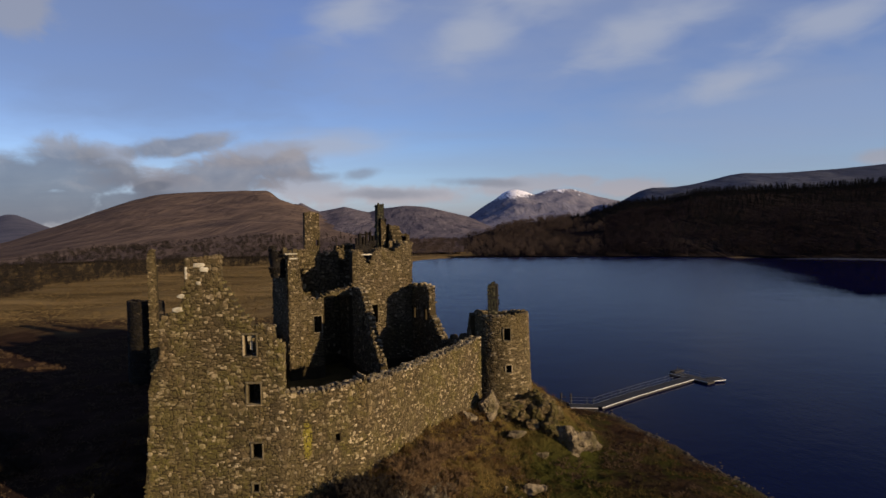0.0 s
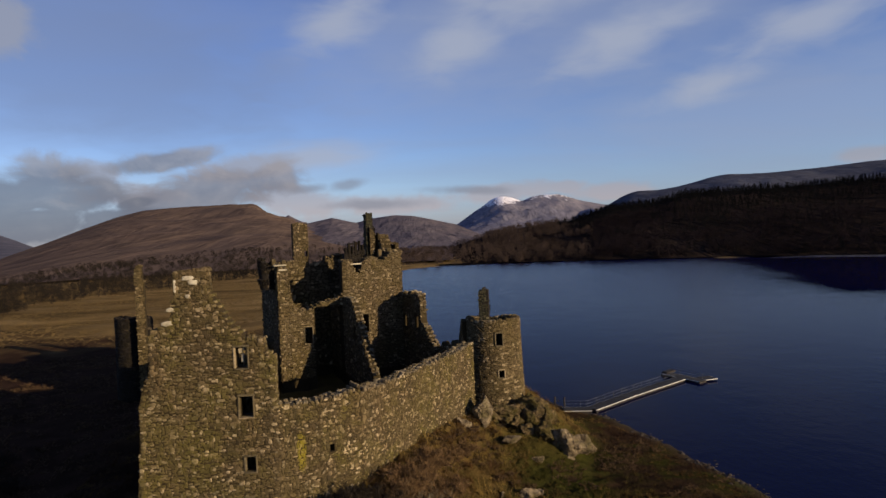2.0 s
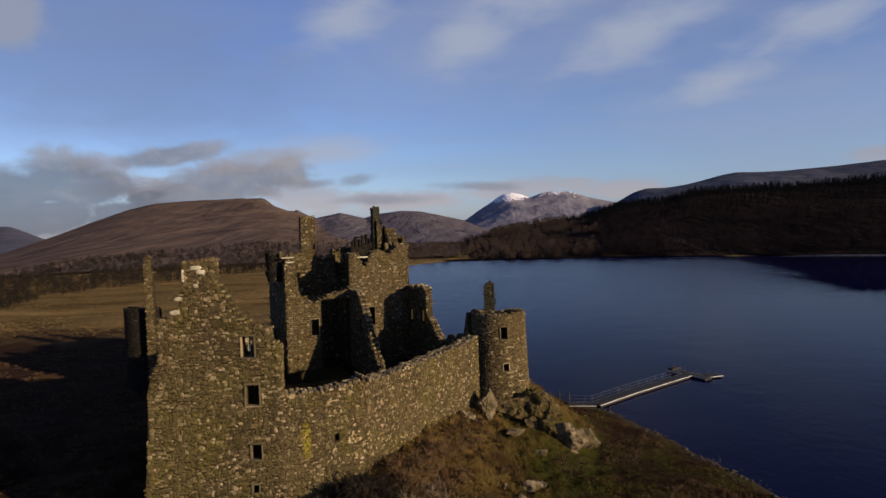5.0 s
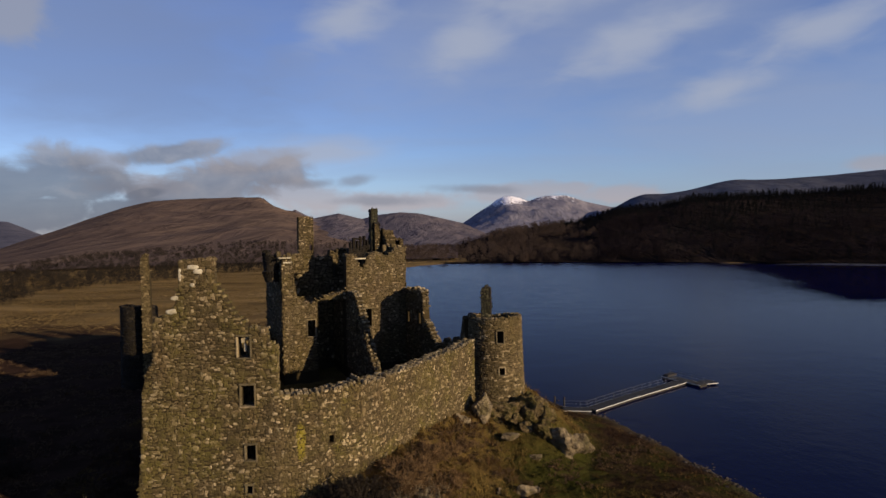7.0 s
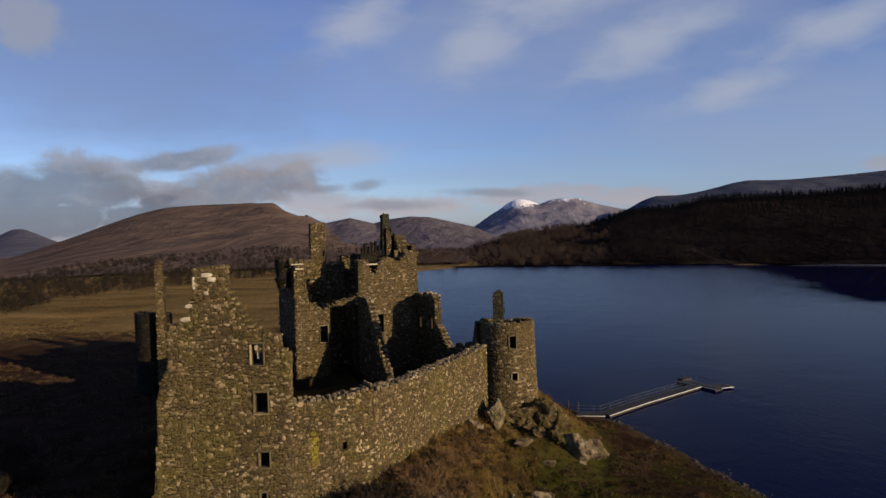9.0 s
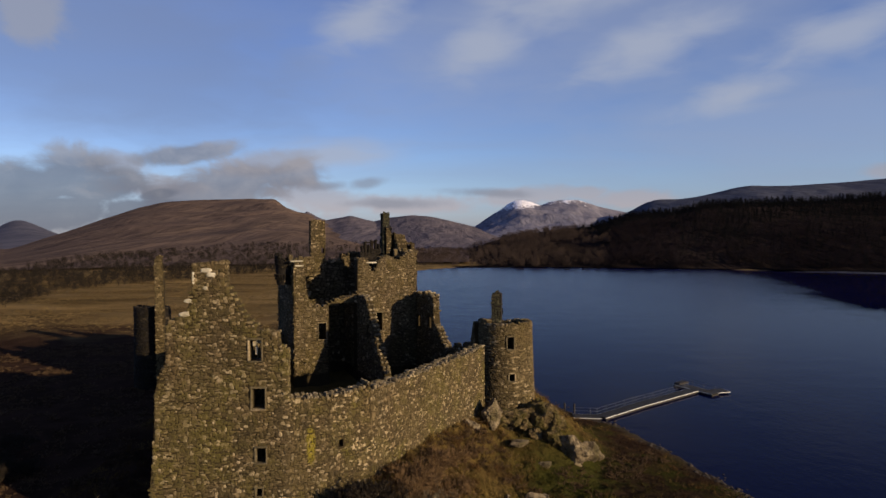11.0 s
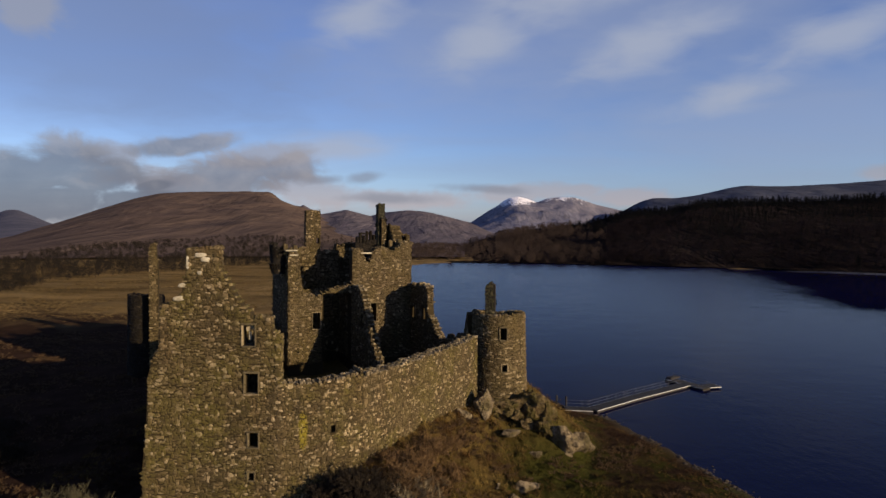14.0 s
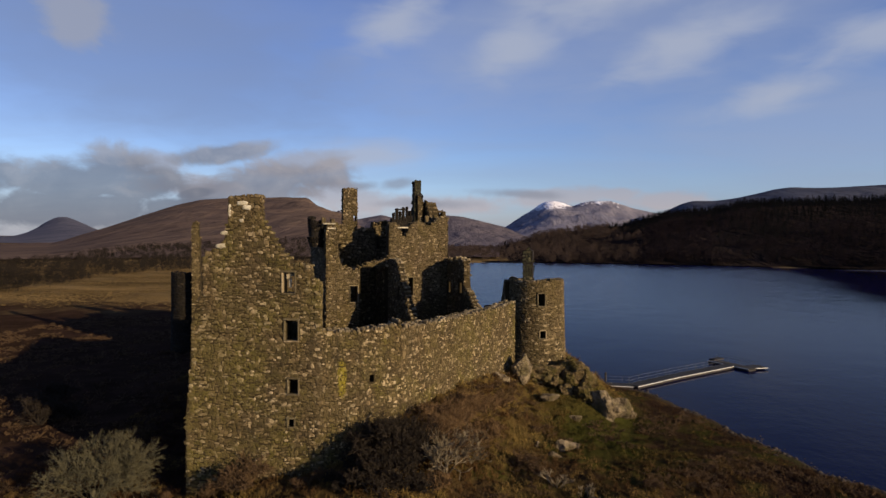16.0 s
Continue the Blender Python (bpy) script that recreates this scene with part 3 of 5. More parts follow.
class Wall:
    """A straight ruined wall from a to b (plan), its face to the right of that way, with a ragged top and openings through it."""

    def __init__(self, a, b, thick, low, top, holes=(), seed=1, ragged=0.15):
        self.a, self.b, self.thick, self.low, self.holes, self.seed = Vector((*a, 0)), Vector((*b, 0)), thick, low, holes, seed
        self.length = (self.b - self.a).length
        self.along = (self.b - self.a).normalized()
        self.out = Vector((self.along.y, -self.along.x, 0))
        self.base = low if callable(low) else (lambda s: low)
        self.ragged, self.table = ragged, top

    def top(self, s):
        return lerp(s, self.table) + self.ragged * fbm(s * 1.7 + self.seed * 9.1, self.seed, 0.0, 3)

    def at(self, s, z, back=0.0):
        p = self.a + self.along * s - self.out * back
        return Vector((p.x, p.y, z))

    def frame_at(self, s, z):
        return self.at(s, z), self.along, self.out

    def back_frame_at(self, s, z):
        return self.at(self.length - s, z, self.thick), -self.along, -self.out

    def free(self, s, z, w=0.0, h=0.0):
        return z + h < min(self.top(s - 0.6 * w), self.top(s + 0.6 * w)) + 0.18 and z - h > self.base(s) - 0.4 and not any(
            s0 - w < s < s1 + w and z0 - h < z < z1 + h for s0, s1, z0, z1 in self.holes)

    def core(self, name, parent, mat=None, step=0.4):
        cuts = sorted({*np.linspace(0, self.length, max(2, int(self.length / step)) + 1).round(4).tolist(), *(c for h in self.holes for c in h[:2] if 0 < c < self.length), *(c for c, _ in self.table if 0 < c < self.length)})
        pile = Pile()
        for s0, s1 in zip(cuts, cuts[1:]):
            mid = (s0 + s1) / 2
            spans, top = [(self.base(mid) - 1.9, None)], 1
            for h0, h1, z0, z1 in sorted(self.holes, key=lambda h: h[2]):
                if h0 <= mid <= h1:
                    low, _ = spans.pop()
                    spans += [(low, z0), (z1, None)]
            for low, high in spans:
                t0, t1 = (high, high) if high is not None else (self.top(s0), self.top(s1))
                if max(t0, t1) < low + 0.02:
                    continue
                t0, t1 = max(t0, low + 0.02), max(t1, low + 0.02)
                pts = [self.at(s0, low), self.at(s1, low), self.at(s1, low, self.thick), self.at(s0, low, self.thick),
                       self.at(s0, t0), self.at(s1, t1), self.at(s1, t1, self.thick), self.at(s0, t0, self.thick)]
                pile.add([tuple(p) for p in pts], BOX)
        return part(name, pile.welded().done(name, mat or MORTAR), parent)

    def face(self, parent, mat, size=0.42, proud=0.07, far=False, single=None, back=False, high=None, wide=1.0):
        top = high or max(b for _, b in self.table) + 0.3
        low = min(self.base(s) for s in np.linspace(0, self.length, 12)) - 0.3
        spots = courses(self.length, low, top, size, self.free, self.seed, wide)
        lay(spots, self.frame_at, parent, mat, proud, self.seed + 50, far, single)
        if back:
            free = lambda s, z, w, h: self.free(self.length - s, z, w, h)  # noqa: E731
            lay(courses(self.length, low, top, size * 1.15, free, self.seed + 3), self.back_frame_at, parent, mat, proud, self.seed + 51, True)

    def quoins(self, parent, mat, s, z0, z1, side):
        """Larger stones stacked up a steep edge of the face."""
        r = np.random.default_rng(self.seed + 31)
        spots, z = [], z0
        while z < z1:
            w, h = r.uniform(0.26, 0.50), r.uniform(0.18, 0.30)
            spots.append((s + side * w * 0.46, z + h / 2, w, h * 1.05))
            z += h
        lay(spots, self.frame_at, parent, mat, 0.06, self.seed + 32, name="corner_stone")

    def cope(self, parent, mat, size=0.38, name="coping_stone", single=True, spread=0.22):
        """Loose stones along the broken top."""
        r = np.random.default_rng(self.seed + 77)
        pile, count, s = Pile(), 0, 0.1
        shared = [mesh(name, *SHAPES[k], mat) for k in range(14)] if single else []
        while s < self.length:
            w = size * r.uniform(0.6, 1.3)
            deep = 0
            while deep < self.thick:
                d = size * r.uniform(0.8, 1.5)
                h = size * r.uniform(0.4, 1.0)
                z = self.top(min(s + w / 2, self.length)) + h * r.uniform(0.0, 0.25)
                p = self.at(s + w / 2, z, min(deep + d / 2, self.thick - 0.1) + r.uniform(-0.05, 0.05))
                k, turn = int(r.integers(14)), r.uniform(-0.3, 0.3)
                a = (self.along * math.cos(turn) + self.out * math.sin(turn))
                o = (self.out * math.cos(turn) - self.along * math.sin(turn))
                m = Matrix((a * w, Vector((0, 0, -h * 0.62)), o * d)).transposed().to_4x4()
                if single and count < 150:
                    part(name, shared[k], parent).matrix_basis = Matrix.Translation(p) @ m
                    count += 1
                else:
                    v, f = SHAPES[k]
                    pile.add([tuple(p + m.to_3x3() @ Vector(q)) for q in v], f)
                deep += d
            s += w
        if pile.n:
            tagged(part("coping_rubble", pile.done(name, mat), parent), kind="stuff")

    def dress(self, parent, hole, mat=None, wide=0.11):
        """Dressed stones round an opening: lintel, sill and two jambs, a little proud of the face."""
        mat = mat or DRESSED
        s0, s1, z0, z1 = hole
        turn = math.atan2(self.along.y, self.along.x)
        for name, s, z, w, h in (("lintel", (s0 + s1) / 2, z1 + wide * 0.55, s1 - s0 + 2.4 * wide, wide * 1.2), ("sill", (s0 + s1) / 2, z0 - wide * 0.45, s1 - s0 + 1.6 * wide, wide * 0.9),
                                 ("jamb", s0 - wide * 0.42, (z0 + z1) / 2, wide, z1 - z0 - 0.02), ("jamb", s1 + wide * 0.42, (z0 + z1) / 2, wide, z1 - z0 - 0.02)):
            p = self.at(s, z, 0.10)
            part(name, bevelled(name, (w, 0.42, h), mat, 0.025, turn, p, 0.015), parent)

# ---- the ground: one sheet out to the horizon ----
SHORE = [(80, -400), (54, -60), (40, 15), (34, 38), (31.3, 47.0), (28.8, 49.5), (27.7, 53.8), (25.8, 59.7), (24.2, 66.2), (21.2, 74.9), (17.4, 78.2), (15.4, 83), (9, 96), (0, 118), (-12, 180),
         (-22, 280), (-28, 370), (-20, 413), (-6, 430), (11, 447), (54, 451), (94, 440), (132, 428), (186, 412), (190, 396), (235, 382), (294, 392), (420, 330), (520, 150), (520, -400)]
CASTLE = [(-21.0, 42.3), (-11.6, 42.3), (-8.6, 43.4), (-5.9, 45.6), (-3.2, 49.8), (3.6, 61.6), (9.2, 66), (-1, 76), (-4.5, 82.4), (-9.4, 93), (-24.5, 86), (-31, 67)]


def distance(x, y, ring):
    """Signed distance to a closed ring, positive inside."""
    best, inside = np.full(x.shape, 1e9), np.zeros(x.shape, bool)
    for (x0, y0), (x1, y1) in zip(ring, ring[1:] + ring[:1]):
        t = np.clip(((x - x0) * (x1 - x0) + (y - y0) * (y1 - y0)) / ((x1 - x0) ** 2 + (y1 - y0) ** 2), 0, 1)
        best = np.minimum(best, np.hypot(x - x0 - t * (x1 - x0), y - y0 - t * (y1 - y0)))
        cross = (y0 > y) != (y1 > y)
        inside ^= cross & (x < (x1 - x0) * (y - y0) / (y1 - y0 + 1e-12) + x0)
    return np.where(inside, best, -best)


def heights(x, y):
    wet = distance(x, y, SHORE)
    land = 0.12 + 1.30 * (1 - np.exp(np.minimum(wet, 0) / 9.0)) + np.clip(-wet - 60, 0, 400) * 0.002
    base = np.where(wet > 0, -np.minimum(0.25 * wet, 4.0), land)
    inner = distance(x, y, CASTLE)
    foot = np.interp(x, [-40, -21, -13, -9, -6, -3, 4, 9, 14], [0.45, 0.45, 1.9, 3.1, 5.5, 6.2, 6.1, 6.8, 6.0])
    base = base - 0.85 * np.clip((-15.5 - x) / 3, 0, 1) * np.clip((82 - y) / 20, 0, 1) * (wet < 0)
    foot = np.where(y > 68, np.maximum(foot, 4.0), foot)
    out = np.maximum(-inner, 0)
    fall = np.exp(-((out / 5.2) ** 1.5))
    ridge = 1.9 * np.exp(-(((x - 10.5) / 3.2) ** 2 + ((y - 60.5) / 5.0) ** 2))
    knoll = np.where(inner > 0, np.minimum(foot + inner * 1.2, np.maximum(foot, 5.0)), base + (foot - base) * fall + ridge * (inner < 0))
    g = np.where(wet > -2.0, base + (knoll - base) * np.clip(-wet / 4.0, 0, 1), knoll)
    return g


def rough_heights(x, y):
    g = heights(x, y)
    wobble = np.array([fbm(a * 0.33, b * 0.33, 0, 4) * 0.32 + fbm(a * 0.05, b * 0.05, 3.0, 3) * 0.45 + max(0.0, fbm(a * 1.05, b * 1.05, 6.0, 3)) * 0.42 * (-9 < a < 34) * (b < 75) for a, b in zip(x.ravel(), y.ravel())]).reshape(x.shape)
    return g + np.where(g > 0.1, wobble * np.clip(g * 0.9, 0.25, 1.0), 0)


def ground_at(x, y):
    return float(rough_heights(np.array([float(x)]), np.array([float(y)]))[0])


u = np.linspace(-1, 1, 361)
gx = -2.0 + 34.0 * u + 4600 * np.sign(u) * np.abs(u) ** 7
v = np.linspace(-1, 1, 361)
gy = 52.0 + 40.0 * v + 4600 * np.sign(v) * np.abs(v) ** 7
X, Y = np.meshgrid(gx, gy)
Z = rough_heights(X, Y)
cols = len(gx)
sheet = mesh("ground", np.stack([X.ravel(), Y.ravel(), Z.ravel()], 1),
             [(r * cols + c, r * cols + c + 1, (r + 1) * cols + c + 1, (r + 1) * cols + c) for r in range(len(gy) - 1) for c in range(cols - 1)], GROUND, True)
tagged(new("ground", sheet), "brown winter grassland and bracken on a low peninsula", "ground", kind="structure")

water = mesh("water", [(-120, -500, 0), (900, -500, 0), (900, 620, 0), (-120, 620, 0)], [(0, 1, 2, 3)], WATER)
tagged(new("water", water), "dark blue calm loch with faint ripples", "water", kind="structure")


# ---- hills ----
def hill(name, label, mat, crest, far, foot, seed, rough=0.10, steep=1.0, cols=220, rows=46, floor=1.0):
    """A range seen from the castle: crest heights in degrees of elevation over compass bearing."""
    az = np.linspace(crest[0][0], crest[-1][0], cols)
    tall = np.array([lerp(a, crest) - 1.70 * math.cos(radians(a)) for a in az])
    tall = np.convolve(np.pad(tall, 2, "edge"), [0.08, 0.22, 0.4, 0.22, 0.08], "valid")
    soft = np.convolve(np.pad(tall, 12, "edge"), np.ones(25) / 25, "valid")
    verts, reach = [], far if isinstance(far, list) else [(0, far)]
    for k in range(rows):
        t = k / (rows - 7)
        for a, e in zip(az, soft + (tall - soft) * min(1.0, max(0.0, (t - 0.55) / 0.45)) ** 1.5):
            far = lerp(a, reach)
            d = foot + (far - foot) * t
            top = max(24.3 + far * math.tan(radians(e)), floor)
            s = t ** steep if t <= 1 else max(0.0, 1 - (t - 1) * 3.0)
            x, y = d * math.sin(radians(a)), d * math.cos(radians(a))
            bump = fbm(x * 0.003 + seed, y * 0.003, seed, 4) * rough * top * min(1.0, 4 * s * (1.02 - min(s, 1.0)))
            fine = fbm(x * 0.02, y * 0.02, seed, 3) * 0.004 * top
            verts.append((x, y, floor + (top - floor) * s + bump + fine * min(1, 3 * s)))
    faces = [(r * cols + c, r * cols + c + 1, (r + 1) * cols + c + 1, (r + 1) * cols + c) for r in range(rows - 1) for c in range(cols - 1)]
    return tagged(new(name, mesh(name, verts, faces, mat, True)), label, "hill", kind="structure")


HEATHER = hill_material("heather and deer grass", (0.080, 0.058, 0.049), (0.118, 0.085, 0.066), (0.054, 0.043, 0.041))
# far hills: distance haze is put into these bluish colours, shade too in SLATE_HILL
BLUE_HILL = hill_material("haze-tinted moor", (0.080, 0.073, 0.088), (0.13, 0.112, 0.118), (0.056, 0.053, 0.072), 1.6)
SLATE_HILL = hill_material("moor tinted for haze and shade", (0.056, 0.062, 0.084), (0.074, 0.080, 0.104), (0.042, 0.048, 0.068))
HAZY_HILL = hill_material("moor tinted blue for haze", (0.082, 0.084, 0.108), (0.102, 0.102, 0.126), (0.066, 0.070, 0.094))
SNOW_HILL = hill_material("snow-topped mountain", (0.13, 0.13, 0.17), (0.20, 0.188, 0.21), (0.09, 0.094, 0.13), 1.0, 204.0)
FOREST_FLOOR = hill_material("woodland floor", (0.010, 0.008, 0.0078), (0.024, 0.018, 0.0155), (0.007, 0.0062, 0.0062), 4.0)
hill("hill_brown", "long brown heather hill with a cliffed summit", HEATHER,
     [(-60, -0.7), (-45, -0.4), (-39.8, -0.2), (-37.6, 0.05), (-35.9, 0.6), (-34.7, 1.1), (-32.3, 2.0), (-29.9, 3.0), (-27.5, 3.93), (-25.5, 4.5), (-23.1, 4.76), (-19.8, 4.9), (-16.1, 5.06), (-15.5, 4.5), (-14.6, 3.9), (-13.4, 3.8),
      (-11.9, 3.1), (-9.0, 2.0), (-5, 0.6), (2, -0.2)], [(-50, 1000), (-40, 1050), (-36, 1300), (-32, 1700), (-26, 2500), (-16, 3000)], 470, 3.3, 0.12, 1.15, 300, 46, 3.2)
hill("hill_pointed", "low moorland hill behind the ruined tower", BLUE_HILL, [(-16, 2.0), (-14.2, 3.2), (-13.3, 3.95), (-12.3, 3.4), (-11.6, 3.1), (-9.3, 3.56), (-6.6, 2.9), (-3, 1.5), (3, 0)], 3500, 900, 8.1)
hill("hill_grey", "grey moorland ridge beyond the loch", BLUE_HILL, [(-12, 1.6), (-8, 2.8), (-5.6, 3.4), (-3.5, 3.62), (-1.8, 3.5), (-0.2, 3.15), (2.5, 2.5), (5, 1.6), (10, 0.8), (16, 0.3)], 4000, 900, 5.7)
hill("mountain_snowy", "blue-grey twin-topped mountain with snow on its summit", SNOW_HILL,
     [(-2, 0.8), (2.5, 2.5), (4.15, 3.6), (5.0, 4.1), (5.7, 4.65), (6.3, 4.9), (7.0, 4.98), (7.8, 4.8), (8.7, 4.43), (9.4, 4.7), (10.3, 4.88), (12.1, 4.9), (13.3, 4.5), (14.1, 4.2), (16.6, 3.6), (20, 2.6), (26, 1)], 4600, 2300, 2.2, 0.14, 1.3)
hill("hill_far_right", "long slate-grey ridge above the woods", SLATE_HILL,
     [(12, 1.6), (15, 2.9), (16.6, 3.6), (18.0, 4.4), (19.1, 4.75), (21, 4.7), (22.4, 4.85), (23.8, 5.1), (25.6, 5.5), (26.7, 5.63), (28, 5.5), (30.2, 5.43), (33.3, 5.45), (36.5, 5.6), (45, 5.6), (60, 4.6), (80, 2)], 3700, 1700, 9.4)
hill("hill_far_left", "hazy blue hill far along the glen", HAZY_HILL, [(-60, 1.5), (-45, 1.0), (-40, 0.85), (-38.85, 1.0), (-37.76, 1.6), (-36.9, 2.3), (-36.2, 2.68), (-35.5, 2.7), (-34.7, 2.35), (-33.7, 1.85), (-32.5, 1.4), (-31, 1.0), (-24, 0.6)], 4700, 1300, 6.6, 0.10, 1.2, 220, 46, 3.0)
wood_crest = [(-8, -1.3), (-2.4, -0.75), (0.9, -0.05), (3.6, 0.9), (6.3, 1.65), (8.9, 1.95), (11.5, 2.3), (13.2, 2.3), (14.6, 2.75), (16.6, 3.3), (19.0, 3.55), (20.8, 3.6), (23.2, 4.2), (28, 4.15), (32.2, 4.1), (36.5, 4.2), (45, 4.3), (60, 3.0), (75, 1.5)]
hill("hill_wooded", "dark wooded hillside across the loch", FOREST_FLOOR, wood_crest, 900, 446, 4.4, 0.10, 0.95, 220, 46, 0.6)


def tree_shape(k, conifer):
    """A far tree of many small ragged clumps: unit high."""
    r = np.random.default_rng(300 + k)
    pile = Pile()
    pile.add([(-0.015, -0.01, -0.1), (0.015, -0.01, -0.1), (0, 0.02, -0.1), (0, 0, 0.7)], [(0, 1, 3), (1, 2, 3), (2, 0, 3)])
    for _ in range(130 if conifer else 190):
        if conifer:
            z = r.uniform(0.08, 1.0) ** 0.9
            rad = 0.20 * (1.04 - z) * r.uniform(0.4, 1.1)
        else:
            z = r.uniform(0.22, 1.0)
            rad = 0.36 * math.sqrt(max(0.02, 1 - ((z - 0.58) / 0.45) ** 2)) * r.uniform(0.3, 1.05)
        a = r.uniform(0, 6.283)
        p = np.array([rad * math.cos(a), rad * math.sin(a), z])
        w = r.normal(0, 0.034 if not conifer else 0.030, (3, 3))
        pile.add(p + w, [(0, 1, 2)])
    return np.concatenate(pile.v), pile.f


BROAD, FIR = [tree_shape(k, False) for k in range(8)], [tree_shape(k + 20, True) for k in range(6)]


def wood(name, label, spots, shapes, mat, low, high, seed):
    r = np.random.default_rng(seed)
    pile = Pile()
    for x, y, z in spots:
        v, f = shapes[int(r.integers(len(shapes)))]
        h, a = r.uniform(low, high), r.uniform(0, 6.283)
        c, s = math.cos(a), math.sin(a)
        wide = r.uniform(0.8, 1.3)
        pile.add(np.stack([x + h * wide * (c * v[:, 0] - s * v[:, 1]), y + h * wide * (s * v[:, 0] + c * v[:, 1]), z + h * v[:, 2]], 1), f)
    return tagged(new(name, pile.done(name, mat)), label, "woodland", kind="stuff")


def slope_at(a, t, seed=4.4, far=900, foot=446, steep=0.95):
    d = foot + (far - foot) * t
    top = max(24.3 + far * math.tan(radians(lerp(a, wood_crest) - 1.70 * math.cos(radians(a)))), 0.6)
    return d * math.sin(radians(a)), d * math.cos(radians(a)), 0.6 + (top - 0.6) * t ** steep


r = np.random.default_rng(21)
broad, firs = [], []
for _ in range(6400):
    a, t = r.uniform(-7, 44), r.uniform(0.0, 1.04) ** 0.95
    x, y, z = slope_at(a, t)
    clump = fbm(x * 0.011, y * 0.011, 2.0, 3)
    dark = fbm(x * 0.008, y * 0.008, 7.0, 3) + 0.6 * (a > 14) * (t > 0.5) + 0.3 * (a > 12) * (t > 0.75) - 0.1 + 0.35 * (a > 24)
    if (clump < -0.38 and a < 15) or (a < 5 and r.uniform() < 0.6):
        continue
    # more dark firs on the right stand in for shade on that slope
    (firs if (dark > 0.30 and t > 0.2) or (a > 21 and r.uniform() < 0.6) else broad).append((x, y, z - 1.0))
for _ in range(1700):
    a, t = r.uniform(12.5, 44), r.uniform(0.84, 1.03)
    x, y, z = slope_at(a, t)
    firs.append((x, y, z - 1.5 + 0.8 * fbm(x * 0.02, y * 0.02, 1.0, 2)))
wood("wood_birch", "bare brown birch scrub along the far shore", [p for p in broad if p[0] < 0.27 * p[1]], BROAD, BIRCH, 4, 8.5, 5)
wood("wood_broadleaf", "dark bare deciduous trees along the far shore", [p for p in broad if p[0] >= 0.27 * p[1]], BROAD, SHADED_WOODS, 5, 10, 15)
wood("wood_conifer", "dark conifer plantation on the hillside", firs, FIR, PINES, 4, 9, 6)
left = []
for _ in range(2800):
    a = r.uniform(-46, -4)
    d = lerp(a, [(-44, 225), (-36.5, 263), (-33, 314), (-29, 345), (-24.6, 368), (-18, 408), (-4, 440)]) * r.uniform(0.90, 1.75)
    if a > -14 and r.uniform() < 0.65:
        continue
    left.append((d * math.sin(radians(a)), d * math.cos(radians(a)), 1.6 + max(d - 470, 0) * 0.05))
wood("wood_meadow_edge", "bare scrub woodland at the edge of the meadow", left, BROAD, UNDERWOOD, 2.2, 5.2, 9)


# ---- the castle: gabled range ----
def thing(name, label, category, group="", place=(0, 0, 0)):
    ob = tagged(new(name), label, category, group)
    ob.location = place
    ob.empty_display_size = 0.5
    return ob


gabled = thing("gabled_range", "roofless rubble-stone range with tall chimney gable and dark empty windows", "castle ruin")
WINDOWS = [(7.11, 7.97, 15.26, 16.77), (7.25, 8.20, 11.81, 13.30), (7.49, 8.22, 7.92, 9.01), (7.49, 7.92, 5.54, 6.09)]
gable = Wall((-21.25, 41.55), (-11.5, 42.05), 1.1, 1.0,
             [(0.0, 6.0), (0.3, 9.0), (0.5, 13.2), (0.8, 14.4), (1.2, 15.0), (1.3, 17.6), (1.49, 17.9), (1.51, 18.1), (2.57, 18.45), (2.9, 19.29), (2.99, 20.1), (3.14, 20.2), (3.16, 22.1),
              (5.37, 22.28), (5.49, 20.53), (6.18, 19.5), (6.76, 18.5), (7.08, 18.0), (7.61, 17.6), (7.69, 17.28), (9.04, 17.2), (9.2, 16.2), (9.76, 15.9)], WINDOWS, 3, 0.06)
front = gable.core("gable_wall", gabled, step=0.22)
gable.face(front, STONE, 0.255, 0.042, single=lambda s, z: 13.6 < z < 22.5 and s > 1.9)
gable.cope(front, STONE, 0.26, single=True)
# corner stones on the steep edges and the end faces
for s, z0, z1, side in ((0.05, 1.5, 6.0, 1), (0.24, 6.0, 9.4, 1), (0.42, 9.4, 13.0, 1), (5.44, 20.5, 22.3, -1), (3.14, 20.1, 22.1, 1), (9.74, 12.5, 15.9, -1), (1.28, 15.0, 17.8, 1), (9.08, 15.9, 17.1, -1), (7.62, 17.2, 17.6, -1)):
    gable.quoins(front, STONE, s, z0, z1, side)
r = np.random.default_rng(29)
seam, z = [], 1.6
while z < 12.4:
    h = r.uniform(0.16, 0.30)
    seam.append((9.72 + r.uniform(-0.12, 0.12), z + h / 2, r.uniform(0.3, 0.55), h * 1.05))
    z += h
lay(seam, gable.frame_at, front, STONE, 0.055, 30, name="seam_stone")
for s, z0, z1 in ((5.46, 20.55, 22.2), (9.75, 12.4, 15.8), (9.1, 16.0, 17.2)):
    p, q = gable.at(s, 0), gable.at(s, 0, gable.thick)
    end = Wall((p.x, p.y), (q.x, q.y), 0.2, z0, [(0, z1), (1.1, z1)], (), 17, 0.05)
    lay(courses(1.1, z0, z1, 0.28, end.free, 19), end.frame_at, front, STONE, 0.05, 20, name="end_stone")
for hole in WINDOWS:
    gable.dress(front, hole)
# pale blocks added in the upper window, coloured to stand for its sunlit reveal
w = WINDOWS[0]
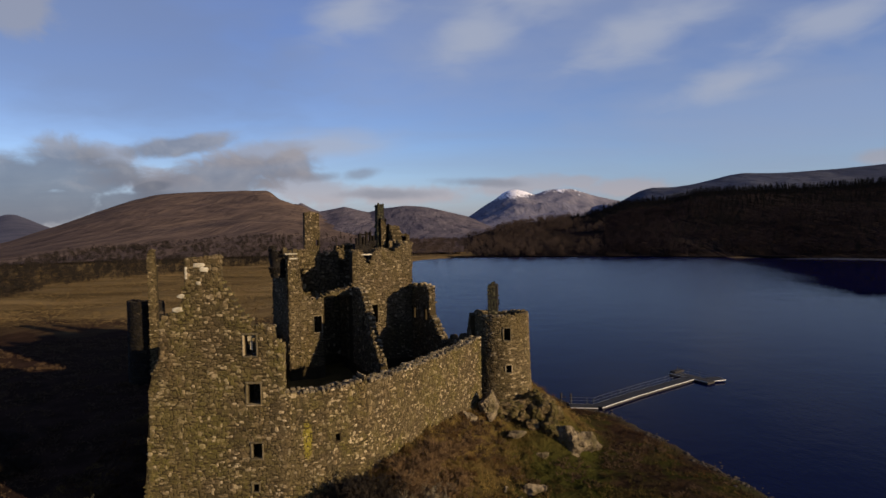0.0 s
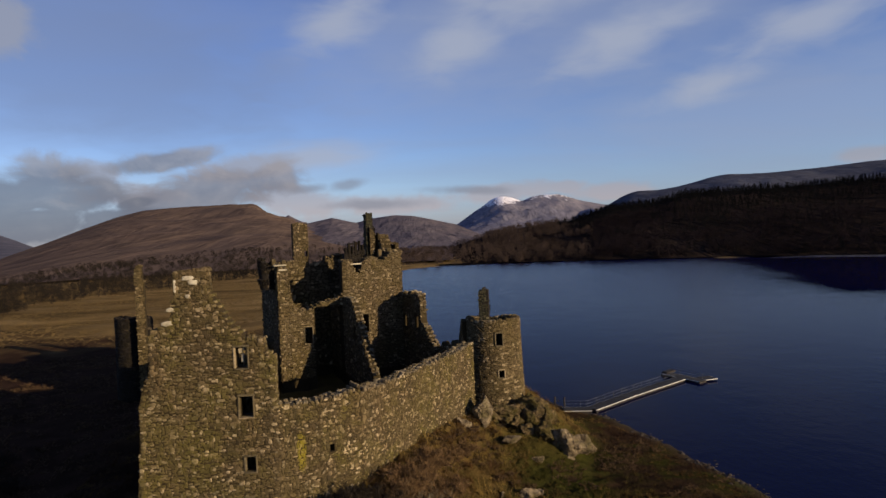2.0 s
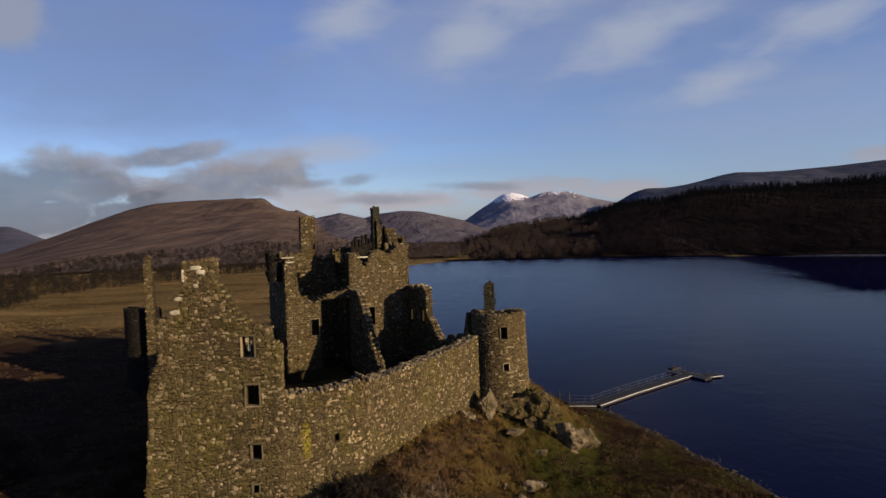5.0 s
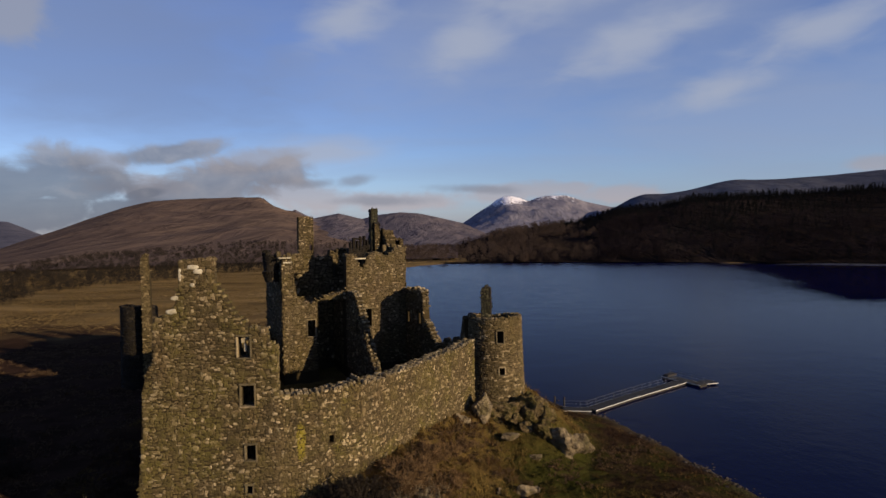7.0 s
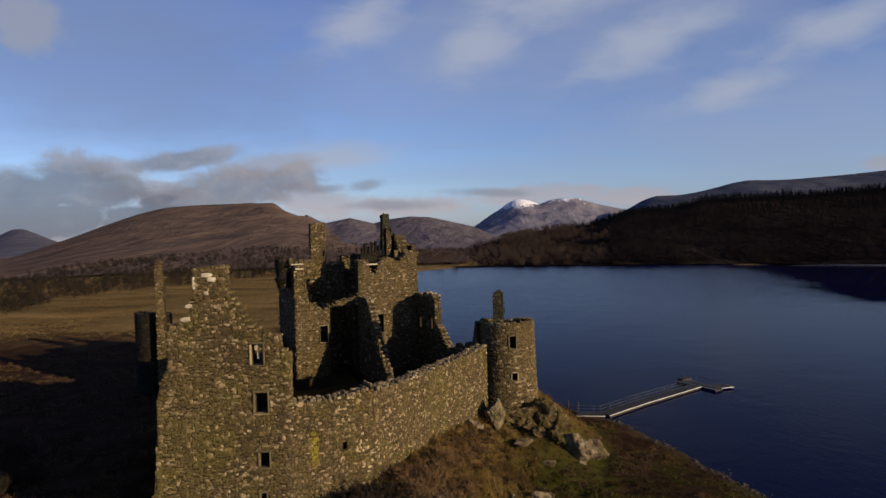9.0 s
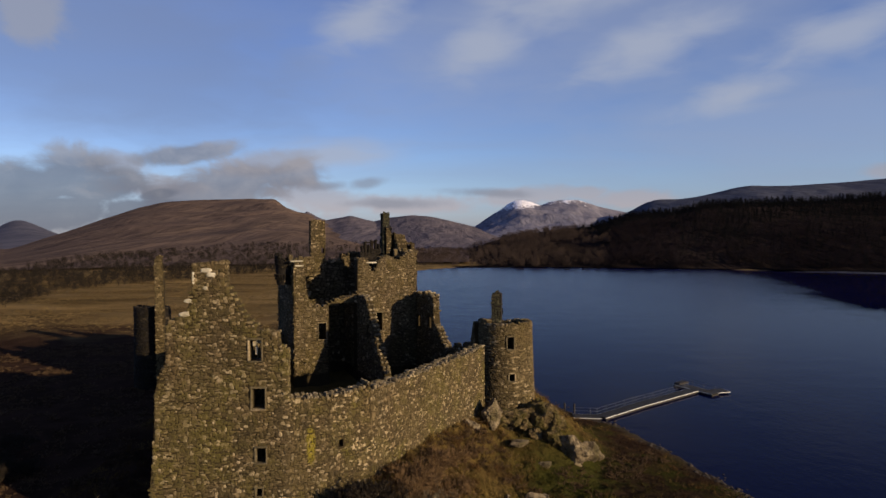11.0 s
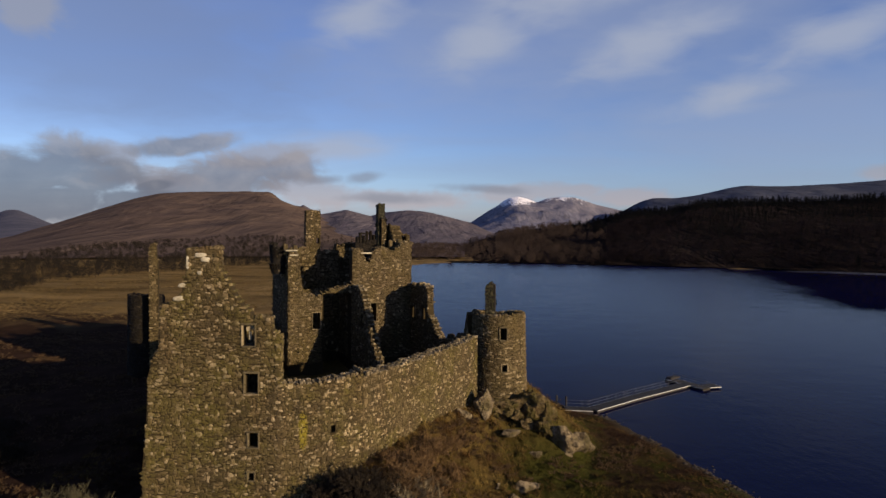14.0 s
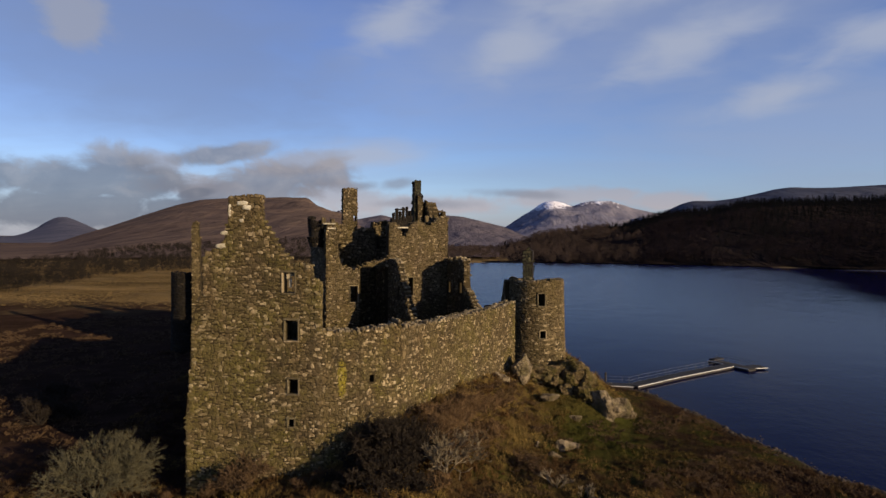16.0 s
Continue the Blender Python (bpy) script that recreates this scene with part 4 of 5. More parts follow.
for ds, z, wide, h in ((0.02, 15.95, 0.20, 0.62), (-0.10, 16.45, 0.34, 0.34), (0.16, 16.62, 0.30, 0.24)):
    part("mullion_stub", bevelled("mullion_stub", (wide, 0.24, h), PALE, 0.04, math.atan2(gable.along.y, gable.along.x), gable.at((w[0] + w[1]) / 2 + ds, z, 0.32), 0.03), front, "pale block standing for the sunlit window reveal")
# bedded slabs near the chimney head and on the left slope
for k, (s, z, w, h) in enumerate([(4.2, 21.75, 0.70, 0.30), (4.52, 21.45, 0.55, 0.30), (3.28, 21.2, 0.2, 0.8), (2.9, 19.6, 0.5, 0.28), (2.58, 18.65, 0.70, 0.32), (4.1, 20.5, 0.3, 0.22)]):
    tilt, up = 0.10 * math.sin(5.0 * k), Vector((0, 0, 1))
    m = Matrix(((gable.along * math.cos(tilt) + up * math.sin(tilt)) * w * 1.15, -gable.out * 0.085, (up * math.cos(tilt) - gable.along * math.sin(tilt)) * h * 1.2)).transposed().to_4x4()
    part("pale_stone", mesh("pale_stone", *SHAPES[k + 3], PALE), front, "pale lichen-whitened stone").matrix_basis = Matrix.Translation(gable.at(s, z, -0.02)) @ m
# side and cross walls that close the range
# mostly unseen; length and height are set for the shade they cast beyond
for a, b, top in (((-11.6, 43.2), (-23.4, 72.0), [(0, 14.8), (6, 15.0), (16, 13.2), (31.2, 12.0)]), ((-32.2, 72.0), (-19.4, 43.0), [(0, 13.5), (4, 15.0), (15, 14.6), (31.2, 14.6)])):
    side = Wall(a, b, 1.0, 0.6, top, ((5.0, 6.1, 9.0, 10.6), (10.0, 11.1, 9.0, 10.6), (15.0, 16.1, 9.0, 10.6)), 11, 0.3)
    flank = side.core("side_wall", gabled)
    side.face(flank, STONE, 0.5, 0.07, far=True, back=True)
for a, b, top in (((-18.2, 58.4), (-25.5, 56.0), [(0, 13.6), (3.8, 15.5), (7.6, 14.0)]), ((-23.4, 72.0), (-32.5, 72.0), [(0, 12.0), (9, 12.6)])):
    end = Wall(a, b, 1.0, 0.6, top, (), 13, 0.3)
    end.face(end.core("end_wall", gabled), STONE, 0.5, 0.07, far=True, back=True)

# ---- the curtain wall ----
curtain = thing("curtain_wall", "curving sunlit rubble curtain wall with an uneven stony top", "castle wall")
TURNS = [(-11.5, 42.02), (-8.7, 43.05), (-5.95, 45.0), (-3.2, 49.45), (0.2, 55.2), (3.75, 61.2)]
TOPS = [[(0, 12.4), (3.2, 12.3)], [(0, 12.3), (2.9, 12.45), (3.37, 12.9)], [(0, 12.65), (0.3, 12.25), (5.2, 12.2)], [(0, 12.2), (6.7, 12.3)], [(0, 12.3), (4.0, 12.35), (7, 12.65)]]
FEET = [1.8, 3.2, 5.2, 5.7, 5.9]
for k, (a, b) in enumerate(zip(TURNS, TURNS[1:])):
    run = Wall(a, b, 1.25, FEET[k] - 0.8, TOPS[k], ((0.75, 1.1, 8.5, 9.05),) if k == 1 else (), 21 + k, 0.14)
    core = run.core("wall_section", curtain)
    run.face(core, STONE, 0.26, 0.046, single=(lambda s, z: z > 8.4), wide=0.74)
    run.cope(core, COPING, 0.36)


# unseen wall, added to fill a sunlit gap in the castle's meadow shadow
north = thing("curtain_wall", "unseen low landward wall added to cast shade on the meadow", "castle wall")
run = Wall((-24.9, 84.2), (-29.6, 69.2), 1.1, 1.6, [(0, 10.6), (8, 11.6), (16, 13.2)], (), 28, 0.25)
core = run.core("wall_section", north)
run.face(core, STONE, 0.5, 0.06, far=True, back=True)


# ---- round towers ----
class Drum:
    """A round wall round a middle, with its own taper, base and ragged top."""

    def __init__(self, x, y, low_r, high_r, low, high, thick, top, holes, seed):
        self.x, self.y, self.low_r, self.high_r, self.low, self.high, self.thick, self.seed = x, y, low_r, high_r, low, high, thick, seed
        self.holes, self.table = holes, top
        self.length = 2 * math.pi * low_r

    def top(self, s):
        return lerp((s / self.length * 360) % 360, self.table) + 0.12 * fbm(s * 1.9, self.seed, 0, 3)

    def radius(self, z):
        t = (z - self.low) / (self.high - self.low)
        return self.low_r + (self.high_r - self.low_r) * min(1, max(0, t) ** 0.6)

    def frame_at(self, s, z):
        a = s / self.length * 2 * math.pi
        out = Vector((math.cos(a), math.sin(a), 0))
        return Vector((self.x, self.y, z)) + out * self.radius(z), Vector((-out.y, out.x, 0)), out

    def free(self, s, z, w=0.0, h=0.0):
        return z + h < self.top(s) + 0.1 and not any(s0 - w < s < s1 + w and z0 - h < z < z1 + h for s0, s1, z0, z1 in self.holes)

    def core(self, name, parent, columns=72, mat=None):
        cuts = sorted({*np.linspace(0, self.length, columns + 1).round(4).tolist(), *(c for h in self.holes for c in h[:2])})
        pile = Pile()
        for s0, s1 in zip(cuts, cuts[1:]):
            mid = (s0 + s1) / 2
            levels = [z for z in (self.low - 1.5, self.low + 1.5, self.low + 4) if z < self.top(mid) - 0.05] + [self.top(mid)]
            spans = list(zip(levels, levels[1:]))
            for h0, h1, z0, z1 in self.holes:
                if h0 <= mid <= h1:
                    spans = [q for lo, hi in spans for q in ((lo, min(hi, z0)), (max(lo, z1), hi)) if q[1] > q[0] + 0.01]
            for lo, hi in spans:
                pts = []
                for z in (lo, hi):
                    for s, inner in ((s0, 0), (s1, 0), (s1, 1), (s0, 1)):
                        p, _, out = self.frame_at(s, z)
                        pts.append(tuple(p - out * self.thick * inner))
                pile.add(pts, BOX)
        return part(name, pile.welded().done(name, mat or MORTAR), parent)

    def face(self, parent, mat, size=0.4, proud=0.06, single=None, inner=False):
        lay(courses(self.length, self.low - 0.6, self.high + 0.4, size, self.free, self.seed), self.frame_at, parent, mat, proud, self.seed + 9, False, single)
        r = np.random.default_rng(self.seed)
        pile, s = Pile(), 0.0
        while s < self.length:
            w = r.uniform(0.3, 0.5)
            p, along, out = self.frame_at(s, self.top(s))
            m = Matrix((along * w, Vector((0, 0, -r.uniform(0.12, 0.28))), out * r.uniform(0.5, 0.9))).transposed()
            v, f = SHAPES[int(r.integers(14))]
            pile.add([tuple(p - out * 0.35 + m @ Vector(q)) for q in v], f)
            s += w * 0.95
        tagged(part("coping_rubble", pile.done("coping_rubble", mat), parent), kind="stuff")

    def dress(self, parent, hole, wide=0.14):
        s0, s1, z0, z1 = hole
        p, along, out = self.frame_at((s0 + s1) / 2, (z0 + z1) / 2)
        turn = math.atan2(along.y, along.x)
        for name, ds, z, w, h in (("lintel", 0, z1 + wide / 2, s1 - s0 + 1.2 * wide, wide), ("sill", 0, z0 - wide / 2, s1 - s0 + wide, wide),
                                  ("jamb", (s0 - s1) / 2 - wide / 2, (z0 + z1) / 2, wide, z1 - z0), ("jamb", (s1 - s0) / 2 + wide / 2, (z0 + z1) / 2, wide, z1 - z0)):
            q = p + along * ds - out * 0.13
            part(name, bevelled(name, (w, 0.42, h), DRESSED, 0.03, turn, (q.x, q.y, z), 0.02), parent)


round_tower = thing("round_tower", "small round rubble corner tower with two windows and a thin chimney", "castle tower")
LEN = 2 * math.pi * 3.05


def arc(x, y, w, z0, z1):
    a = math.degrees(math.atan2(y - 64.6, x - 6.2)) % 360 / 360 * LEN
    return (a - w / 2, a + w / 2, z0, z1)


EYES = [arc(7.18, 61.8, 0.66, 12.25, 13.5), arc(7.33, 61.8, 0.55, 8.92, 9.68)]
drum = Drum(6.2, 64.6, 3.2, 2.87, 6.6, 14.8, 0.75, [(0, 14.7), (60, 14.5), (100, 14.3), (140, 14.6), (165, 14.8), (200, 14.8), (212, 14.55), (270, 14.75), (360, 14.7)], EYES, 31)
shaft = drum.core("tower_wall", round_tower)
drum.face(shaft, STONE_ROUND, 0.29, 0.045, single=lambda s, z: 0.52 * LEN < s < 0.98 * LEN and z > 8.0)
for hole in EYES:
    drum.dress(shaft, hole)
stack = Wall((4.62, 62.75), (5.62, 62.55), 0.85, 14.2, [(0, 17.85), (0.6, 18.15), (1.02, 18.0)], (), 37, 0.08)
chimney = stack.core("chimney", round_tower, DARK_MORTAR, 0.2)
stack.face(chimney, STONE_MOSSY, 0.3, 0.04, far=True, back=True)
# the wall head that rises against the tower's landward side
stub = Wall((3.55, 64.2), (3.2, 66.9), 0.7, 7.0, [(0, 14.6), (0.8, 14.8), (1.6, 13.6), (2.7, 12.2)], (), 38, 0.15)
stub.face(stub.core("wall_stub", round_tower), STONE_ROUND, 0.4, 0.05, far=True, back=True)

north_tower = thing("round_tower", "shadowed ruined round tower at the landward corner", "castle tower")
# the tower's shade is painted in with near-black stone and mortar
drum_2 = Drum(-45.0, 90.0, 2.6, 2.5, 1.0, 13.6, 0.7, [(0, 13.2), (90, 13.1), (180, 13.5), (300, 13.5), (360, 13.2)], [], 41)
drum_2.face(drum_2.core("tower_wall", north_tower, 72, DARK_MORTAR), STONE_SHADED, 0.5, 0.06)

# a lone stack beyond the landward corner
lone = thing("chimney_stack", "tall thin stone chimney stack in front of the landward tower", "chimney")
stack = Wall((-42.85, 86.5), (-41.7, 86.8), 1.0, 1.6, [(0, 20.6), (0.12, 21.0), (0.6, 21.25), (0.95, 21.1), (1.0, 19.4), (1.19, 18.9)], (), 45, 0.08)
core = stack.core("shaft", lone, step=0.2)
stack.face(core, STONE_ROUND, 0.34, 0.05)
stack.cope(core, STONE_ROUND, 0.34)

# ---- the tower house ----
keep = thing("tower_house", "roofless stone tower house with corner turret, tall chimneys and breached front", "castle keep")
K0, E1, E2 = Vector((-19.6, 75.2)), Vector((math.cos(radians(24.6)), math.sin(radians(24.6)))), Vector((-math.sin(radians(24.6)), math.cos(radians(24.6))))


def kp(s, d):
    p = K0 + E1 * s + E2 * d
    return (p.x, p.y)


KWIN = (3.15, 4.15, 10.75, 12.85)
BREACH = (4.5, 8.25, 4.0, 15.3)
LOW_WIN = (10.95, 11.75, 11.4, 13.8)
wall_f = Wall(kp(0, 0), kp(16.8, 0), 1.5, 6.6, [(0, 20.4), (1.45, 20.2), (1.55, 18.6), (1.75, 16.6), (1.95, 15.5), (2.7, 15.0), (3.7, 14.85), (4.0, 14.9), (5.4, 15.7), (7.0, 15.9), (8.2, 16.4), (8.35, 16.8),
                                               (8.4, 20.9), (9.6, 21.0), (9.8, 20.4), (10.4, 19.2), (10.8, 19.3), (11.1, 20.3), (11.6, 21.1), (13.0, 21.2), (14.0, 20.7), (15.0, 21.4), (16.8, 21.8)], [KWIN, LOW_WIN, BREACH], 51, 0.12)
core = wall_f.core("front_wall", keep, step=0.3)
wall_f.face(core, STONE_KEEP, 0.31, 0.055, single=lambda s, z: s > 8.4 and z > 14.5)
wall_f.cope(core, STONE_KEEP, 0.4)
wall_f.dress(core, KWIN), wall_f.dress(core, LOW_WIN)
for a, b, top, holes, seed in (
        (kp(0, 12.4), kp(0, 0), [(0, 20.2), (3, 20.0), (9, 20.6), (12.4, 20.4)], (), 53),
        (kp(16.8, 0), kp(16.8, 12.4), [(0, 21.7), (3.5, 21.9), (4.6, 24.0), (6.8, 24.2), (8.5, 21.6), (12.4, 21.0)], ((3, 4, 15, 17),), 54),
        (kp(16.8, 12.4), kp(0, 12.4), [(0, 21.0), (3.0, 21.4), (6.2, 21.5), (6.4, 20.8), (6.7, 21.6), (6.9, 20.7), (7.2, 21.6), (7.4, 20.7), (7.7, 21.5), (7.9, 20.4), (10, 20.3), (12, 20.9), (16.8, 20.6)],
         ((6.9, 7.25, 17.6, 19.2),), 55)):
    run = Wall(a, b, 1.4, 6.6, top, holes, seed, 0.15)
    core = run.core("keep_wall", keep, step=0.3)
    run.face(core, STONE_KEEP, 0.5, 0.07, far=True, back=True)
    run.cope(core, STONE_KEEP, 0.42, single=False)
# inner cross wall, darkening the ground floor of the shell
inner = Wall(kp(1.5, 6.5), kp(15.3, 6.5), 0.9, 6.6, [(0, 15.5), (6, 14.6), (13.8, 18.5)], (), 56, 0.3)
inner.face(inner.core("cross_wall", keep), STONE_KEEP, 0.55, 0.06, far=True)
# added wall behind the breach, its unlit side making the opening dark
spine = Wall(kp(8.3, 6.5), kp(8.3, 1.5), 0.8, 6.6, [(0, 15.0), (5, 16.0)], (), 57, 0.2)
spine.face(spine.core("cross_wall", keep), STONE_KEEP, 0.5, 0.06, far=True)
# chimneys
for s, d, w, deep, low, top, seed in ((4.5, 11.0, 2.15, 1.1, 19.8, 26.5, 61), (13.7, 5.4, 1.05, 0.9, 20.5, 27.5, 62)):
    run = Wall(kp(s, d), kp(s + w, d), deep, low, [(0, top - 0.15), (w / 2, top), (w, top - 0.1)], (((1.55, 2.0, 21.6, 22.4),) if seed == 61 else ()), seed, 0.08)
    stone = {61: STONE_KEEP, 62: STONE_MOSSY}[seed]
    mortar = DARK_MORTAR if seed > 61 else MORTAR
    run.face(run.core("chimney", keep, mortar, 0.2), stone, 0.3, 0.05, far=True, back=True)
    edge = Wall(kp(s, d + deep), kp(s, d), 0.3, low, [(0, top - 0.15), (deep, top - 0.15)], (), seed + 5, 0.05)
    edge.face(edge.core("chimney_side", keep, mortar, 0.2), stone, 0.3, 0.03, far=True)
# the gable below the thin stack, its inner side to the courtyard coloured dark as shade
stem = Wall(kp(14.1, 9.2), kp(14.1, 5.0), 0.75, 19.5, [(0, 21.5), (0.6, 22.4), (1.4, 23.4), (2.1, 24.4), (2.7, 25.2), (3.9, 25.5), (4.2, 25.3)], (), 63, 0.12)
core = stem.core("chimney_gable", keep, DARK_MORTAR, 0.2)
stem.face(core, STONE_SHADED, 0.32, 0.05, far=True, back=True)
tip = Wall(kp(14.1, 4.95), kp(14.85, 4.95), 0.3, 19.5, [(0, 25.3), (0.5, 25.0), (0.75, 24.6)], (), 64, 0.06)
tip.face(tip.core("gable_end", keep, MORTAR, 0.2), STONE_KEEP, 0.3, 0.05, far=True)
# added backing wall, coloured dark for the shade inside the dormer hole
niche = Wall(kp(16.2, 5.9), kp(18.4, 5.9), 0.3, 19.5, [(0, 22.8), (1.2, 22.8), (2.2, 22.6)], (), 69, 0.08)
niche.face(niche.core("dormer_back", keep, DARK_MORTAR, 0.2), STONE_SHADED, 0.34, 0.05, far=True)
# the shoulders of the gable below the thin stack, the left one coloured as shade, and its broken parapet
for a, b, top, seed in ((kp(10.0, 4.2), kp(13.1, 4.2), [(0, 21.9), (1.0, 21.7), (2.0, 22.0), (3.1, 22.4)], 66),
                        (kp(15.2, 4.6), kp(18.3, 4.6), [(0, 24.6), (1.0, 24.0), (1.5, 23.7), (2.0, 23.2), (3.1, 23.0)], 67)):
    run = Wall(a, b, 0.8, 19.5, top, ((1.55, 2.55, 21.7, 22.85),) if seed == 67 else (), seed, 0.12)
    run.face(run.core("gable_shoulder", keep, DARK_MORTAR if seed == 66 else MORTAR, 0.2), STONE_SHADED if seed == 66 else STONE_KEEP, 0.32, 0.06, far=True, back=True)
# corner turret with its corbelled, broken head; its shade is put into the stone colour
tx, ty = kp(-0.75, 2.3)
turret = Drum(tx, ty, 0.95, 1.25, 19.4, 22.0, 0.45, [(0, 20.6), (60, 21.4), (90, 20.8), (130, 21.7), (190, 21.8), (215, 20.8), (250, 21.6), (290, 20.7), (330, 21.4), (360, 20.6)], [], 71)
turret.face(turret.core("corner_turret", keep, 40, DARK_MORTAR), STONE_SHADED, 0.32, 0.05)
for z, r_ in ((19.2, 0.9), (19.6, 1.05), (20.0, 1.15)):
    corbel = bevelled("corbel", (0.42, 0.26, 0.34), STONE_SHADED, 0.04, 0, (0, 0, 0), 0.03)
    for k in range(20):
        a = k / 20 * 2 * math.pi
        part("corbel", corbel, keep).matrix_basis = pose(tx + math.cos(a) * (r_ - 0.1), ty + math.sin(a) * (r_ - 0.1), z - 0.9, 0, 0, math.degrees(a))
for s, z, w in ((0.75, 20.35, 1.1), (0.45, 20.95, 1.6), (10.3, 20.55, 1.5)):
    part("stone_lintel", bevelled("stone_lintel", (w, 0.5, 0.2), PALE, 0.03, radians(24.6), wall_f.at(s, z, 0.15), 0.01), keep, "pale dressed stone slab")
# post and head colour carries the shade they stand in
for s, w, z in ((10.35, 0.30, 22.7), (10.8, 0.34, 23.3), (11.3, 0.26, 22.9), (11.75, 0.34, 23.5), (12.3, 0.28, 23.6), (12.75, 0.30, 23.0)):
    x, y = kp(s, 4.5)
    part("window_post", bevelled("window_post", (w, 0.6, z - 21.2), STONE_SHADED, 0.06, radians(24.6), (x, y, (z + 21.2) / 2), 0.07), keep, "dark broken window post")
part("window_head", bevelled("window_head", (1.5, 0.5, 0.22), STONE_SHADED, 0.05, radians(24.6), (*kp(11.3, 4.5), 23.2), 0.05), keep, "dark broken window head")
# inner parapet piers left standing on the wall head
for s, d, z, h in ((0.4, 0.6, 20.3, 1.0), (1.0, 0.9, 20.2, 1.5), (1.35, 0.5, 20.1, 1.1), (-0.1, 1.2, 20.3, 1.6), (16.2, 0.8, 21.6, 0.7), (15.4, 1.4, 21.4, 1.1), (14.4, 2.0, 21.2, 1.2)):
    x, y = kp(s, d)
    part("parapet_stump", bevelled("parapet_stump", (0.55, 0.6, h), STONE_KEEP, 0.10, radians(24.6), (x, y, z + h / 2 - 0.1), 0.08), keep)

# ---- broken walls in the courtyard ----
yard = thing("courtyard_wall", "broken cross wall with a steep ragged end in the courtyard", "castle wall")
cross = Wall(kp(8.3, 0.0), kp(8.3, -11.0), 0.8, 6.6, [(0, 16.2), (3, 16.3), (4.1, 15.9), (4.4, 15.4), (5.3, 14.5), (6.0, 13.6), (6.2, 13.4), (7.0, 12.7), (7.6, 11.8), (8.3, 11.1), (8.6, 10.6), (9.7, 9.5), (10.3, 8.8), (11.0, 8.1)], ((4.6, 5.1, 11.6, 13.0),), 81, 0.2)
core = cross.core("wall_section", yard, step=0.2)
cross.face(core, STONE_KEEP, 0.45, 0.07, far=True, back=True)
cross.cope(core, COPING, 0.40)
seaward = thing("courtyard_wall", "ruined lochside range wall with slit windows and stepped broken end", "castle wall")
lochside = Wall(kp(16.7, -0.02), kp(16.7, -10.5), 0.85, 6.4, [(0, 16.1), (0.9, 16.4), (1.2, 15.9), (2.0, 15.9), (2.2, 16.5), (3.3, 16.5), (3.5, 15.8), (4.1, 16.0), (4.3, 16.5), (5.9, 16.2), (6.05, 14.2), (6.3, 12.6), (7.7, 12.0), (8.0, 11.4), (9.0, 10.7), (10.5, 10.0)],
                ((0.3, 1.35, 11.7, 13.3), (4.25, 5.3, 11.95, 13.55)), 83, 0.15)
core = lochside.core("wall_section", seaward, step=0.22)
lochside.face(core, STONE_KEEP, 0.42, 0.07, far=True, back=True)
lochside.cope(core, COPING, 0.38)
tail = Wall(kp(16.7, -6.03), kp(17.55, -6.03), 0.2, 11.8, [(0, 15.9), (0.85, 16.0)], (), 86, 0.1)
tail.face(core, STONE_KEEP, 0.34, 0.10)
low = Wall(kp(16.7, -10.6), (3.6, 66.6), 0.8, 6.2, [(0, 10.4), (1.2, 10.6), (1.4, 11.2), (1.8, 11.1), (2.0, 10.7), (3.2, 11.0), (3.5, 11.7), (4.2, 11.4), (6, 11.9), (8, 12.3)], (), 85, 0.25)
core = low.core("low_wall", seaward, step=0.25)
low.face(core, STONE_KEEP, 0.42, 0.07, far=True, back=True)

# ---- rocks ----
def rock_mesh(name, size, seed, level=4, sharp=0.26, mat=None):
    r = np.random.default_rng(seed + 60)
    # flat split faces, as if cut by planes
    cuts = [(Vector(w).normalized(), float(r.uniform(0.62, 0.98))) for w in r.normal(0, 1, (13, 3))]
    bm = bmesh.new()
    bmesh.ops.create_icosphere(bm, subdivisions=level, radius=1.0)
    for v in bm.verts:
        p = v.co.copy()
        cut = min((d / max(p.dot(w), 0.05) for w, d in cuts if p.dot(w) > 0.05), default=1.0)
        f = min(cut, 1.25) * (1 + sharp * 0.7 * fbm(p.x * 1.3 + seed * 7, p.y * 1.3, p.z * 1.3, 5) + 0.09 * fbm(p.x * 4, p.y * 4 + seed, p.z * 6, 4))
        v.co = Vector((p.x * size[0], p.y * size[1], p.z * size[2])) * f
    me = bpy.data.meshes.new(name)
    bm.to_mesh(me)
    bm.free()
    me.materials.append(mat or ROCK)
    return me


OUTCROP = [
    (4.35, 59.0, 6.2, 1.2, 1.0, 1.55, 0.5, "pale rock standing at the foot of the curtain wall"),
    (6.5, 60.0, 5.55, 2.2, 1.5, 1.3, 0.3, "mossy outcrop under the round tower"),
    (9.3, 61.2, 5.0, 1.6, 2.0, 2.3, 0.7, "mossy brown outcrop under the round tower"),
    (10.3, 58.6, 3.75, 1.3, 1.5, 1.5, 0.9, "mossy rock shelf below the round tower"),
    (11.6, 57.8, 3.0, 1.2, 1.3, 1.9, 0.4, "pale split boulder on the grassy bank"),
    (13.4, 58.0, 2.7, 1.5, 0.9, 1.35, -0.3, "pale split boulder on the grassy bank"),
    (14.6, 59.3, 1.75, 1.0, 0.7, 0.6, 0.1, "low grey boulder on the grassy bank"),
    (7.6, 53.2, 1.65, 1.0, 0.7, 0.7, 0.5, "small grey boulder in the grass")]
